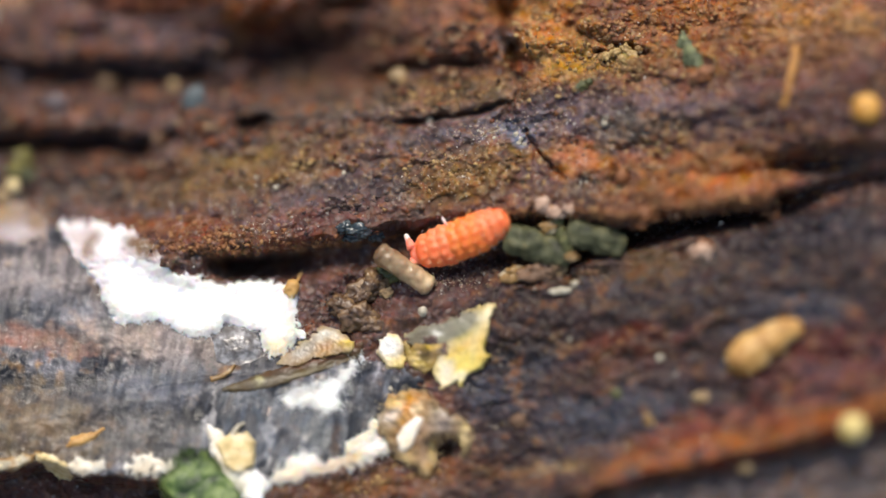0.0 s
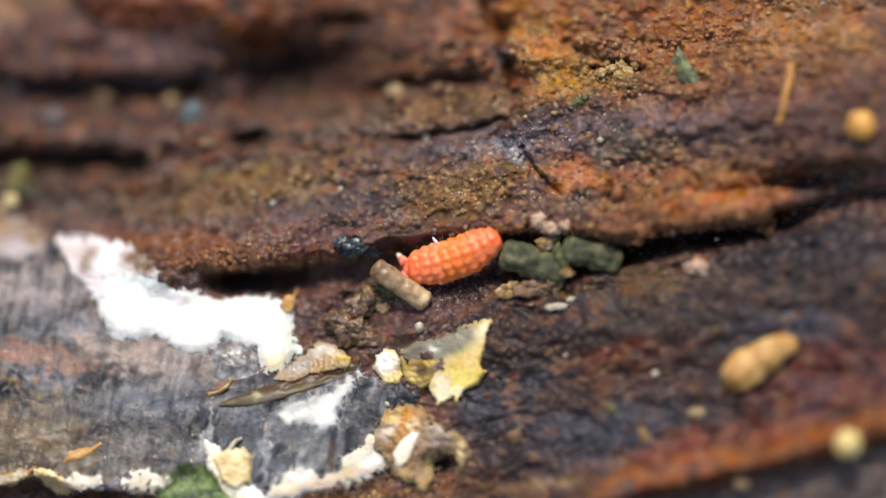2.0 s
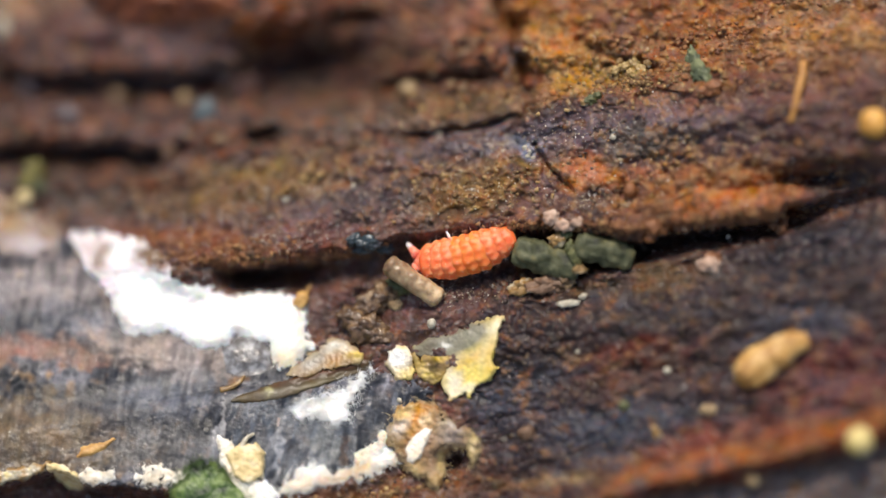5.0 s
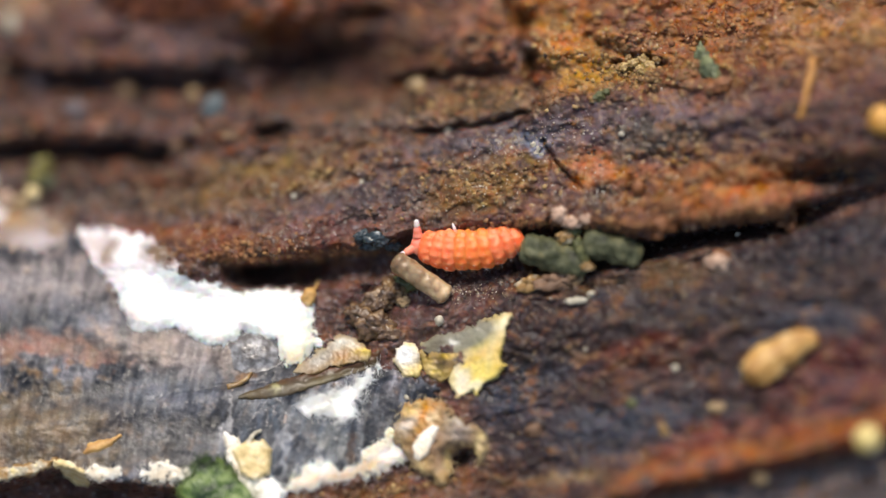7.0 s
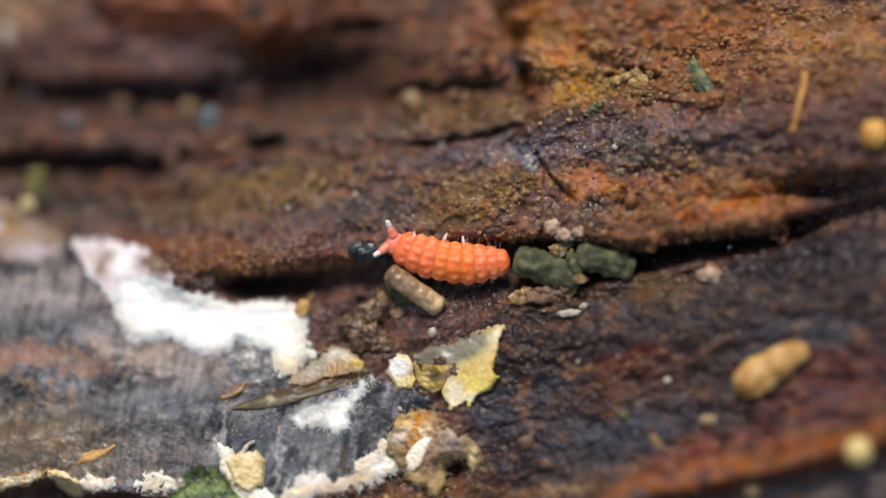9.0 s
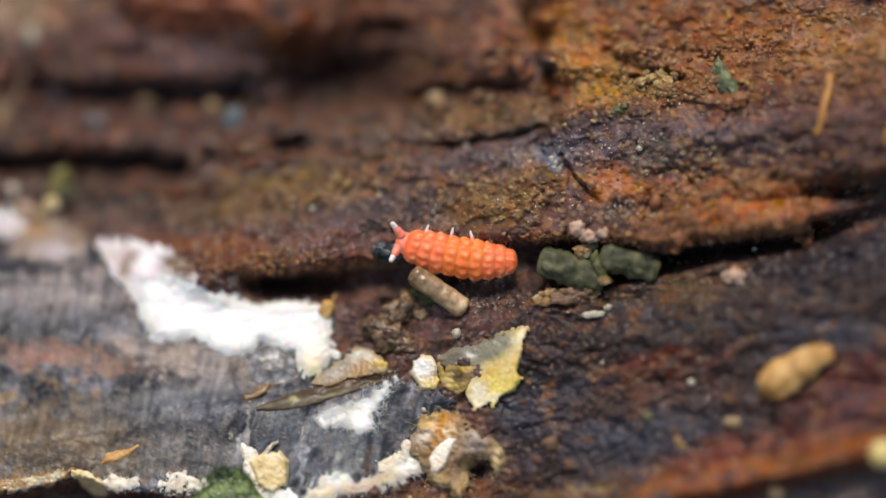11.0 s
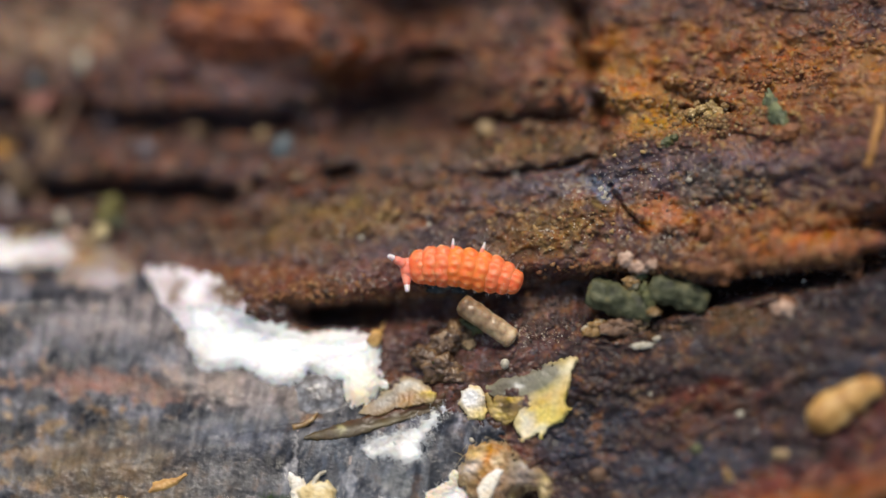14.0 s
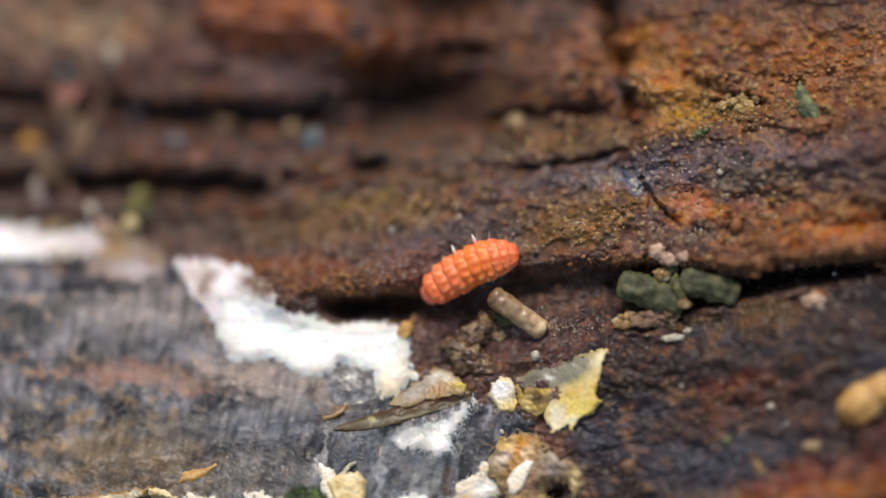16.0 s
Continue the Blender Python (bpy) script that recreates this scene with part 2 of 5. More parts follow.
def toned(name, r_lo, r_hi, bump, coat=0.0, v_lo=0.68, v_hi=1.38, gloss=0.38, depth=0.0):
    m, nodes, links, b = material(name, 0.42, 0.0, coat, 0.6 if depth else 0.0)
    b.inputs["Subsurface Scale"].default_value = depth
    at = nodes.new("ShaderNodeVertexColor")
    at.layer_name = "tone"
    n = noise_node(nodes, links, 9000, 8)
    hsv, ma = nodes.new("ShaderNodeHueSaturation"), nodes.new("ShaderNodeMapRange")
    ma.inputs["From Min"].default_value, ma.inputs["From Max"].default_value = 0.3, 0.7
    ma.inputs["To Min"].default_value, ma.inputs["To Max"].default_value = v_lo, v_hi
    links.new(n, ma.inputs[0])
    links.new(ma.outputs[0], hsv.inputs["Value"])
    links.new(at.outputs[0], hsv.inputs["Color"])
    for sock, scale, lo, hi in (("Hue", 1900, 0.488, 0.514), ("Saturation", 2600, 0.92, 1.22)):
        mr = nodes.new("ShaderNodeMapRange")
        mr.inputs["From Min"].default_value, mr.inputs["From Max"].default_value = 0.32, 0.68
        mr.inputs["To Min"].default_value, mr.inputs["To Max"].default_value = lo, hi
        links.new(noise_node(nodes, links, scale, 4), mr.inputs[0])
        links.new(mr.outputs[0], hsv.inputs[sock])
    links.new(hsv.outputs[0], b.inputs["Base Color"])
    glint = nodes.new("ShaderNodeBump")
    glint.inputs["Strength"].default_value, glint.inputs["Distance"].default_value = 1.0, 5.0e-5
    links.new(noise_node(nodes, links, 11000, 3), glint.inputs["Height"])
    links.new(glint.outputs[0], b.inputs["Coat Normal"])
    r = nodes.new("ShaderNodeMapRange")
    r.inputs["From Min"].default_value, r.inputs["From Max"].default_value = 0.35, 0.65
    r.inputs["To Min"].default_value, r.inputs["To Max"].default_value = r_lo, r_hi
    b.inputs["Specular IOR Level"].default_value = gloss
    links.new(noise_node(nodes, links, 2600, 5), r.inputs[0])
    links.new(r.outputs[0], b.inputs["Roughness"])
    bumpy(nodes, links, b, noise_node(nodes, links, 16000, 7), bump, 0.8)
    wet = nodes.new("ShaderNodeMath")
    wet.operation = "MULTIPLY"
    wet.inputs[1].default_value = coat
    links.new(at.outputs[1], wet.inputs[0])
    links.new(wet.outputs[0], b.inputs["Coat Weight"])
    b.inputs["Coat Roughness"].default_value = 0.07
    return m


WOOD = toned("wet_rotten_wood", 0.22, 0.45, 1.2e-5, 0.45, 0.86, 1.18, gloss=0.13, depth=7e-5)
SKINNY = toned("grey_slimy_skin", 0.25, 0.5, 2.2e-5, 0.5, 0.75, 1.3, 0.2)
SHEET = toned("translucent_flake", 0.3, 0.5, 1.2e-5, 0.1, 0.85, 1.18, 0.3)
SOFT = toned("soft_white_mycelium", 0.8, 0.95, 1.2e-5, 0.0, 0.95, 1.05, 0.1, depth=1.6e-4)
WHITE = mottled("white_mycelium", ((0.3, (0.84, 0.80, 0.73)), (0.55, (0.92, 0.91, 0.88))), 2500, 0.9, 0.8e-5, 22000, sss=0.25)
CREAM = mottled("cream_crust", ((0.3, (0.50, 0.36, 0.15)), (0.5, (0.72, 0.56, 0.28)), (0.7, (0.80, 0.72, 0.52))), 3000, 0.6, 1.5e-5, 14000)
YELLOW = mottled("yellow_membrane", ((0.3, (0.52, 0.36, 0.10)), (0.5, (0.72, 0.56, 0.21)), (0.7, (0.80, 0.72, 0.48))), 1500, 0.45, 1.5e-5, 12000, 0.1)
HORN = mottled("amber_membrane", ((0.3, (0.10, 0.055, 0.02)), (0.5, (0.30, 0.17, 0.05)), (0.62, (0.42, 0.37, 0.27)), (0.75, (0.70, 0.55, 0.22))), 2200, 0.4, 1.5e-5, 12000, 0.2)
BONE = mottled("straw_pellet", ((0.3, (0.15, 0.085, 0.04)), (0.5, (0.32, 0.215, 0.105)), (0.7, (0.50, 0.38, 0.21))), 3000, 0.5, 4.0e-5, 9000)


def straw_material():
    m, nodes, links, b = material("straw_dropping", 0.36, 0.0, 0.25, 0.3)
    tc, sep, mr, mix = nodes.new("ShaderNodeTexCoord"), nodes.new("ShaderNodeSeparateXYZ"), nodes.new("ShaderNodeMapRange"), nodes.new("ShaderNodeMix")
    links.new(tc.outputs["Object"], sep.inputs[0])
    links.new(sep.outputs[0], mr.inputs[0])
    mr.inputs["From Min"].default_value, mr.inputs["From Max"].default_value = -50 * U, 45 * U
    mix.data_type = "RGBA"
    mix.inputs[6].default_value, mix.inputs[7].default_value = (0.5, 0.43, 0.36, 1), (1.2, 1.17, 1.08, 1)
    links.new(mr.outputs[0], mix.inputs[0])
    col = ramp(nodes, links, noise_node(nodes, links, 4600, 6), ((0.28, (0.24, 0.15, 0.085)), (0.5, (0.44, 0.31, 0.185)), (0.7, (0.58, 0.45, 0.29))))
    mul = nodes.new("ShaderNodeMix")
    mul.data_type, mul.blend_type = "RGBA", "MULTIPLY"
    mul.inputs[0].default_value = 1
    links.new(col, mul.inputs[6])
    links.new(mix.outputs[2], mul.inputs[7])
    links.new(mul.outputs[2], b.inputs["Base Color"])
    bumpy(nodes, links, b, noise_node(nodes, links, 6000, 5), 3e-5, coat=True)
    return m


STRAW = straw_material()
OLIVE = mottled("olive_pellet", ((0.3, (0.018, 0.020, 0.009)), (0.46, (0.052, 0.056, 0.022)), (0.58, (0.105, 0.104, 0.050)), (0.74, (0.20, 0.16, 0.050))), 2600, 0.65, 6e-5, 7000, 0.0)
CRUMB = mottled("brown_crumb", ((0.3, (0.04, 0.02, 0.01)), (0.5, (0.10, 0.055, 0.025)), (0.7, (0.26, 0.17, 0.075))), 5200, 0.5, 3.0e-5, 12000, spread=0.25)
FILM = mottled("brown_film", ((0.3, (0.14, 0.10, 0.085)), (0.5, (0.27, 0.21, 0.185)), (0.7, (0.45, 0.38, 0.35))), 2200, 0.6, 2e-5, 12000)
ROSY = mottled("rosy_chip", ((0.3, (0.22, 0.07, 0.05)), (0.6, (0.42, 0.17, 0.12))), 4000, 0.5, 2.5e-5, 12000)
PINK = mottled("pale_pink_crumb", ((0.3, (0.30, 0.16, 0.10)), (0.6, (0.55, 0.38, 0.28))), 4500, 0.6, 2.5e-5, 12000)
AMBER = mottled("amber_bud", ((0.3, (0.34, 0.16, 0.045)), (0.5, (0.56, 0.32, 0.10)), (0.7, (0.70, 0.50, 0.22))), 1800, 0.5, 2.0e-5, 9000)
PALE_BUD = mottled("pale_bud", ((0.30, (0.38, 0.20, 0.07)), (0.5, (0.56, 0.38, 0.16)), (0.7, (0.72, 0.58, 0.36))), 1800, 0.5, 3.0e-5, 8000)
BUD = mottled("spotted_bud", ((0.30, (0.27, 0.115, 0.036)), (0.46, (0.50, 0.26, 0.070)), (0.58, (0.60, 0.36, 0.12)), (0.72, (0.68, 0.50, 0.26))), 1500, 0.45, 4.0e-5, 7000)
RUST = mottled("rusty_flake", ((0.3, (0.10, 0.032, 0.012)), (0.6, (0.30, 0.11, 0.032))), 3000, 0.5, 2.0e-5, 12000)
TANGERINE = mottled("orange_fibre", ((0.3, (0.26, 0.10, 0.022)), (0.6, (0.55, 0.26, 0.06))), 3000, 0.5, 2.0e-5, 12000)
BRICK = mottled("brick_red_rot", ((0.34, (0.06, 0.013, 0.005)), (0.5, (0.20, 0.046, 0.010)), (0.66, (0.40, 0.13, 0.028))), 1600, 0.5, 4.0e-5, 8000)
LEMON = mottled("yellow_moss", ((0.3, (0.04, 0.034, 0.010)), (0.5, (0.11, 0.095, 0.020)), (0.7, (0.24, 0.20, 0.045))), 3600, 0.5, 4e-5, 9000)
CLOD = mottled("tan_clod", ((0.3, (0.036, 0.018, 0.010)), (0.5, (0.105, 0.056, 0.026)), (0.7, (0.26, 0.16, 0.075))), 4200, 0.35, 5e-5, 9000, 0.2)
VERDE = mottled("olive_scrap", ((0.3, (0.035, 0.035, 0.012)), (0.5, (0.09, 0.095, 0.03)), (0.7, (0.17, 0.15, 0.05))), 3600, 0.5, 2.5e-5, 11000)
IVORY = mottled("ivory_fungus", ((0.3, (0.66, 0.54, 0.38)), (0.5, (0.84, 0.77, 0.64)), (0.7, (0.90, 0.87, 0.82))), 3000, 0.8, 2.0e-5, 18000)
MOSS = mottled("green_leaf", ((0.36, (0.010, 0.024, 0.006)), (0.5, (0.055, 0.105, 0.016)), (0.66, (0.20, 0.27, 0.075))), 2200, 0.45, 2.0e-5, 11000)
PALE = mottled("pale_grain", ((0.3, (0.30, 0.25, 0.17)), (0.7, (0.60, 0.55, 0.43))), 9000, 0.35, 1.0e-5, 20000, spread=0.2)
TEAL = mottled("wet_teal_crumb", ((0.3, (0.008, 0.014, 0.016)), (0.55, (0.025, 0.038, 0.042)), (0.75, (0.20, 0.22, 0.22))), 5200, 0.2, 4e-5, 9000, 0.3)
BLISTER = mottled("grey_blister", ((0.3, (0.07, 0.055, 0.045)), (0.5, (0.16, 0.15, 0.145)), (0.68, (0.36, 0.35, 0.35))), 3600, 0.25, 2.5e-5, 13000, 0.3)
TAWNY = mottled("tawny_crumb", ((0.3, (0.075, 0.036, 0.018)), (0.6, (0.21, 0.118, 0.066))), 4000, 0.5, 3e-5, 11000)
HAZE = mottled("blue_grey_scrap", ((0.3, (0.030, 0.040, 0.044)), (0.6, (0.085, 0.105, 0.110))), 3000, 0.5, 2e-5, 12000)
MAUVE = mottled("mauve_crumb", ((0.3, (0.060, 0.044, 0.046)), (0.6, (0.160, 0.125, 0.130))), 3000, 0.5, 2e-5, 12000)
STRAWY = mottled("pale_crystal", ((0.3, (0.26, 0.15, 0.05)), (0.6, (0.46, 0.32, 0.13))), 6000, 0.25, 1.5e-5, 16000, spread=0.2)
LEAFY = mottled("grey_green_scrap", ((0.3, (0.040, 0.048, 0.022)), (0.5, (0.10, 0.115, 0.055)), (0.7, (0.22, 0.23, 0.10))), 3200, 0.5, 2e-5, 12000)
ORANGE = mottled("orange_bud", ((0.3, (0.42, 0.17, 0.03)), (0.6, (0.72, 0.38, 0.08))), 2200, 0.45, 2e-5, 9000)
SOIL = mottled("forest_floor", ((0.3, (0.03, 0.02, 0.012)), (0.6, (0.09, 0.06, 0.035))), 30, 0.9, 4e-3, 120)


def body_material(name, deep, mid, pale):
    m, nodes, links, b = material(name, 0.42, 0.0, 0.0, 0.85)
    b.inputs["Specular IOR Level"].default_value = 0.45
    b.inputs["Subsurface Scale"].default_value = 0.00018
    b.inputs["Subsurface Radius"].default_value = (1.0, 0.45, 0.28)
    n = noise_node(nodes, links, 5200, 4)
    col = ramp(nodes, links, n, ((0.3, deep), (0.55, mid), (0.75, pale)))
    # knob tips: paler skin, with their highlights painted in
    g, mr, mix = nodes.new("ShaderNodeVertexColor"), nodes.new("ShaderNodeMapRange"), nodes.new("ShaderNodeMix")
    g.layer_name = "knob"
    mr.inputs["To Max"].default_value = 0.3
    mix.data_type = "RGBA"
    mix.inputs[7].default_value = (1.0, 0.44, 0.24, 1)
    links.new(g.outputs[0], mr.inputs[0])
    links.new(mr.outputs[0], mix.inputs[0])
    links.new(col, mix.inputs[6])
    links.new(mix.outputs[2], b.inputs["Base Color"])
    bumpy(nodes, links, b, noise_node(nodes, links, 26000, 5), 9e-6, 0.8)
    return m


CORAL = body_material("coral_skin", (1.0, 0.160, 0.028), (1.0, 0.220, 0.042), (1.0, 0.33, 0.08))
CORAL_PINK = body_material("coral_pink_skin", (1.0, 0.155, 0.044), (1.0, 0.210, 0.070), (1.0, 0.33, 0.15))
ROSE = mottled("rose_skin", ((0.3, (0.96, 0.19, 0.10)), (0.7, (0.97, 0.34, 0.24))), 6000, 0.4, 4e-6, 40000, sss=0.4)
CHALK = mottled("white_limb", ((0.3, (0.86, 0.56, 0.50)), (0.7, (0.88, 0.80, 0.79))), 9000, 0.4, 3e-6, 40000, sss=0.3)
HAIR = mottled("bristle", ((0.3, (0.55, 0.45, 0.40)), (0.7, (0.80, 0.74, 0.70))), 9000, 0.4, 2e-6, 40000)


# ---- mesh helpers ----
def mesh_of(name, verts, faces, mat, smooth=True):
    me = bpy.data.meshes.new(name)
    me.from_pydata([tuple(v) for v in verts], [], [tuple(f) for f in faces])
    me.materials.append(mat)
    if smooth:
        me.polygons.foreach_set("use_smooth", [True] * len(me.polygons))
    me.update()
    return me


def part(name, me, parent, label="", m=None, kind=""):
    ob = new(name, me)
    ob.parent = parent
    if m is not None:
        ob.matrix_basis = m
    return tagged(ob, label=label, kind=kind)


def sheet_arrays(xs, ys, hs, keep=None):
    """Vertices (n, 3) in metres and quads of a chart grid."""
    k = 1 - np.clip(hs, -450, 450) / REACH
    v = np.stack([(xs - 784) * k * U, (441 - ys) * k * U, hs * U], -1).reshape(-1, 3)
    rows, cols = xs.shape
    idx = np.arange(rows * cols).reshape(rows, cols)
    q = np.stack([idx[:-1, :-1], idx[1:, :-1], idx[1:, 1:], idx[:-1, 1:]], -1).reshape(-1, 4)
    if keep is not None:
        good = keep.reshape(-1)[q].any(1)
        q = q[good]
        used = np.unique(q)
        remap = np.full(rows * cols, -1)
        remap[used] = np.arange(len(used))
        v, q = v[used], remap[q]
    return v, q


def quads_mesh(name, v, q, mat):
    me = bpy.data.meshes.new(name)
    me.vertices.add(len(v))
    me.vertices.foreach_set("co", v.astype(np.float32).ravel())
    me.loops.add(len(q) * 4)
    me.loops.foreach_set("vertex_index", q.astype(np.int32).ravel())
    me.polygons.add(len(q))
    me.polygons.foreach_set("loop_start", np.arange(0, len(q) * 4, 4, dtype=np.int32))
    me.materials.append(mat)
    me.update(calc_edges=True)
    me.validate()
    me.polygons.foreach_set("use_smooth", np.ones(len(q), bool))
    return me


# ---- the log ----
def spread(lo, hi, step_in, far_lo, far_hi):
    inner = np.arange(lo, hi + 1, step_in)
    s, left, right = step_in, [lo], [hi]
    while left[-1] > far_lo:
        s *= 1.16
        left.append(max(left[-1] - s, far_lo))
    s = step_in
    while right[-1] < far_hi:
        s *= 1.16
        right.append(min(right[-1] + s, far_hi))
    return np.concatenate([left[:0:-1], inner, right[1:]])


def tone(x, y):
    """Base colour of the wood: rust, ochre, mauve, red and near-black stains that follow the grain, and painted shade
    in grooves and hollows.
    """
    rise = np.interp(y, (0, 300, 500, 900), (0.03, 0.14, 0.2, 0.22))
    q = y + rise * (x - 784)
    n1, n2 = fbm(x / 130, q / 60, 71, 4), fbm(x / 40, q / 28, 72, 4)
    n3 = fbm(x / 14, y / 12, 73, 3)
    wx, wy = x + 26 * fbm(x / 70, y / 70, 101, 3), y + 16 * fbm(x / 70, y / 50, 102, 3)
    crumb = cover(x, y)[0]
    near = step(440, 500, y) * step(800, 900, x)
    col = np.array((0.092, 0.050, 0.034))[None] + 0 * x[:, None]

    def lay(c, a):
        nonlocal col
        a = np.clip(a, 0, 1)[:, None]
        col = col * (1 - a) + np.array(c)[None] * a

    def zone(r, g, b, cx, cy, rx, ry, turn=0, k=0.9):
        """A stain, or a patch of painted shade, with a ragged soft edge."""
        lay((r, g, b), k * step(0.06, 0.95, blob(wx, wy, cx, cy, rx, ry, turn) + 0.24 * n2 + 0.14 * n3))

    lay((0.039, 0.024, 0.020), near)
    far = 1 - near
    lay((0.082, 0.060, 0.058), 0.5 * far * step(0.15, 0.8, fbm(x / 55, q / 30, 103, 4)))
    lay((0.170, 0.062, 0.028), 0.4 * far * step(0.2, 0.8, fbm(x / 48, q / 34, 104, 4)) * step(200, 420, x))
    lay((0.045, 0.028, 0.024), 0.5 * far * step(0.2, 0.8, fbm(x / 36, q / 22, 105, 4)))
    # the upper hollow
    zone(0.098, 0.050, 0.040, 180, 50, 330, 80)
    zone(0.070, 0.046, 0.046, 250, 92, 240, 32)
    zone(0.062, 0.036, 0.028, 200, 222, 330, 42)
    zone(0.105, 0.050, 0.034, -20, 215, 130, 30)
    zone(0.058, 0.041, 0.028, 190, 340, 190, 56)
    # dark colours here paint shade into the recess
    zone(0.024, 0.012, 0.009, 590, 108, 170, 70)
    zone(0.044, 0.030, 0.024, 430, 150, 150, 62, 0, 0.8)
    zone(0.165, 0.048, 0.014, 498, 32, 76, 50)
    zone(0.085, 0.026, 0.011, 630, 8, 150, 40)
    zone(0.066, 0.026, 0.013, 600, -50, 150, 40)
    zone(0.105, 0.034, 0.016, 640, 78, 80, 20, -6, 0.7)
    zone(0.115, 0.060, 0.048, 735, 60, 90, 44, -10)
    zone(0.092, 0.064, 0.040, 640, 205, 210, 42, -6)
    # painted shade along the two long grooves
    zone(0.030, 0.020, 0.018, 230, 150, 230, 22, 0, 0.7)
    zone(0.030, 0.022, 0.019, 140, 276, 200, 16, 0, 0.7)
    zone(0.300, 0.195, 0.110, -60, -10, 190, 62, 0, 0.85)
    # the block beyond the split
    zone(0.140, 0.080, 0.070, 860, 60, 84, 84)
    zone(0.150, 0.046, 0.026, 855, 50, 34, 26, 0, 0.7)
    zone(0.125, 0.074, 0.030, 850, 180, 120, 36, -4)
    zone(0.220, 0.088, 0.034, 1180, 65, 420, 115)
    zone(0.320, 0.125, 0.040, 975, 38, 84, 66, 20)
    zone(0.235, 0.088, 0.034, 1290, 20, 170, 40, -6, 0.8)
    zone(0.260, 0.125, 0.050, 1480, 45, 130, 60, -6, 0.85)
    zone(0.090, 0.045, 0.038, 1115, 55, 36, 30, 0, 0.8)
    zone(0.320, 0.165, 0.050, 1045, 125, 84, 36, 4, 0.85)
    zone(0.200, 0.110, 0.036, 1050, 85, 50, 22, 0, 0.7)
    zone(0.330, 0.240, 0.090, 1135, 112, 44, 12, -6, 0.8)
    zone(0.170, 0.040, 0.024, 962, 140, 20, 22, 0, 0.8)
    zone(0.078, 0.038, 0.031, 1430, 190, 220, 90)
    zone(0.120, 0.050, 0.035, 1460, 150, 90, 22, -10, 0.6)
    # the wet mauve band and the bank
    zone(0.105, 0.072, 0.070, 1120, 222, 320, 46, -2)
    zone(0.060, 0.070, 0.080, 926, 92, 16, 34, -20, 0.7)
    zone(0.100, 0.078, 0.076, 860, 250, 170, 30, -10)
    # bluish wet glint, painted as a pale spot
    zone(0.190, 0.200, 0.215, 946, 254, 22, 20, 0, 0.8)
    zone(0.110, 0.090, 0.055, 1160, 245, 90, 24, -4, 0.6)
    zone(0.100, 0.052, 0.040, 950, 350, 160, 66, -4)
    zone(0.150, 0.078, 0.024, 830, 340, 110, 50, -8)
    zone(0.210, 0.115, 0.034, 945, 282, 54, 13, 4, 0.8)
    zone(0.310, 0.115, 0.046, 1062, 302, 66, 30, 8)
    zone(0.150, 0.058, 0.030, 1140, 350, 60, 50, 0, 0.8)
    zone(0.300, 0.105, 0.040, 1300, 332, 130, 42, -4)
    zone(0.270, 0.100, 0.036, 1240, 350, 50, 28, 0, 0.7)
    zone(0.230, 0.110, 0.028, 1186, 396, 22, 14, 0, 0.8)
    zone(0.110, 0.040, 0.022, 1240, 392, 150, 16, -6, 0.7)
    # the hollow cut at the right, its shade painted in
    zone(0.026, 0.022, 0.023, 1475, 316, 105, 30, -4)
    zone(0.078, 0.058, 0.054, 640, 350, 170, 46, -14, 0.8)
    zone(0.140, 0.080, 0.030, 440, 320, 170, 50, -10)
    zone(0.155, 0.098, 0.036, 480, 290, 100, 24, -14, 0.7)
    zone(0.165, 0.060, 0.027, 400, 428, 200, 30, 6)
    zone(0.120, 0.044, 0.028, 590, 410, 110, 32, -8, 0.8)
    # the near slope
    zone(0.104, 0.050, 0.038, 720, 530, 190, 36)
    zone(0.088, 0.048, 0.020, 1150, 492, 170, 28, -10)
    zone(0.062, 0.038, 0.021, 1330, 470, 130, 22, -12, 0.7)
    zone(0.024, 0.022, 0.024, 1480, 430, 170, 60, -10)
    zone(0.046, 0.048, 0.054, 1420, 570, 140, 38, -12, 0.8)
    zone(0.024, 0.022, 0.023, 920, 655, 90, 46)
    zone(0.040, 0.042, 0.048, 1120, 750, 190, 60, -8)
    zone(0.050, 0.052, 0.058, 880, 720, 60, 40, 0, 0.7)
    zone(0.118, 0.036, 0.020, 1140, 618, 100, 24, -12, 0.8)
    zone(0.092, 0.042, 0.026, 1110, 665, 110, 30, -10, 0.7)
    zone(0.105, 0.036, 0.028, 1490, 670, 150, 80, -12)
    zone(0.140, 0.048, 0.032, 1270, 775, 130, 36, -12)
    zone(0.052, 0.030, 0.026, 1250, 690, 90, 30, -12, 0.6)
    rim = np.interp(x, (700, 1000, 1150, 1350, 1568, 2200), (960, 902, 858, 820, 765, 600))
    lay((0.25, 0.088, 0.030), (0.75 + 0.4 * n2) * np.exp(-(((y - rim + 20) / 30) ** 2)) * step(1020, 1160, x))
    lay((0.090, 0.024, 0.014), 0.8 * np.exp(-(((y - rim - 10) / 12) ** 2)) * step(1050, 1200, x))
    lay((0.115, 0.090, 0.075), 0.9 * step(14, 40, y - rim) * step(1000, 1150, x))
    zone(0.210, 0.135, 0.065, 1000, 845, 75, 16, -4, 0.8)
    zone(0.130, 0.058, 0.026, 700, 875, 250, 40, -6)
    zone(0.086, 0.040, 0.028, 60, 870, 150, 40)
    upper = step(340, 240, y) * step(940, 800, x)
    col = col * np.clip(1 + upper * (0.75 * fbm(x / 34, q / 24, 106, 3) - 0.14), 0.25, 2.0)[:, None]
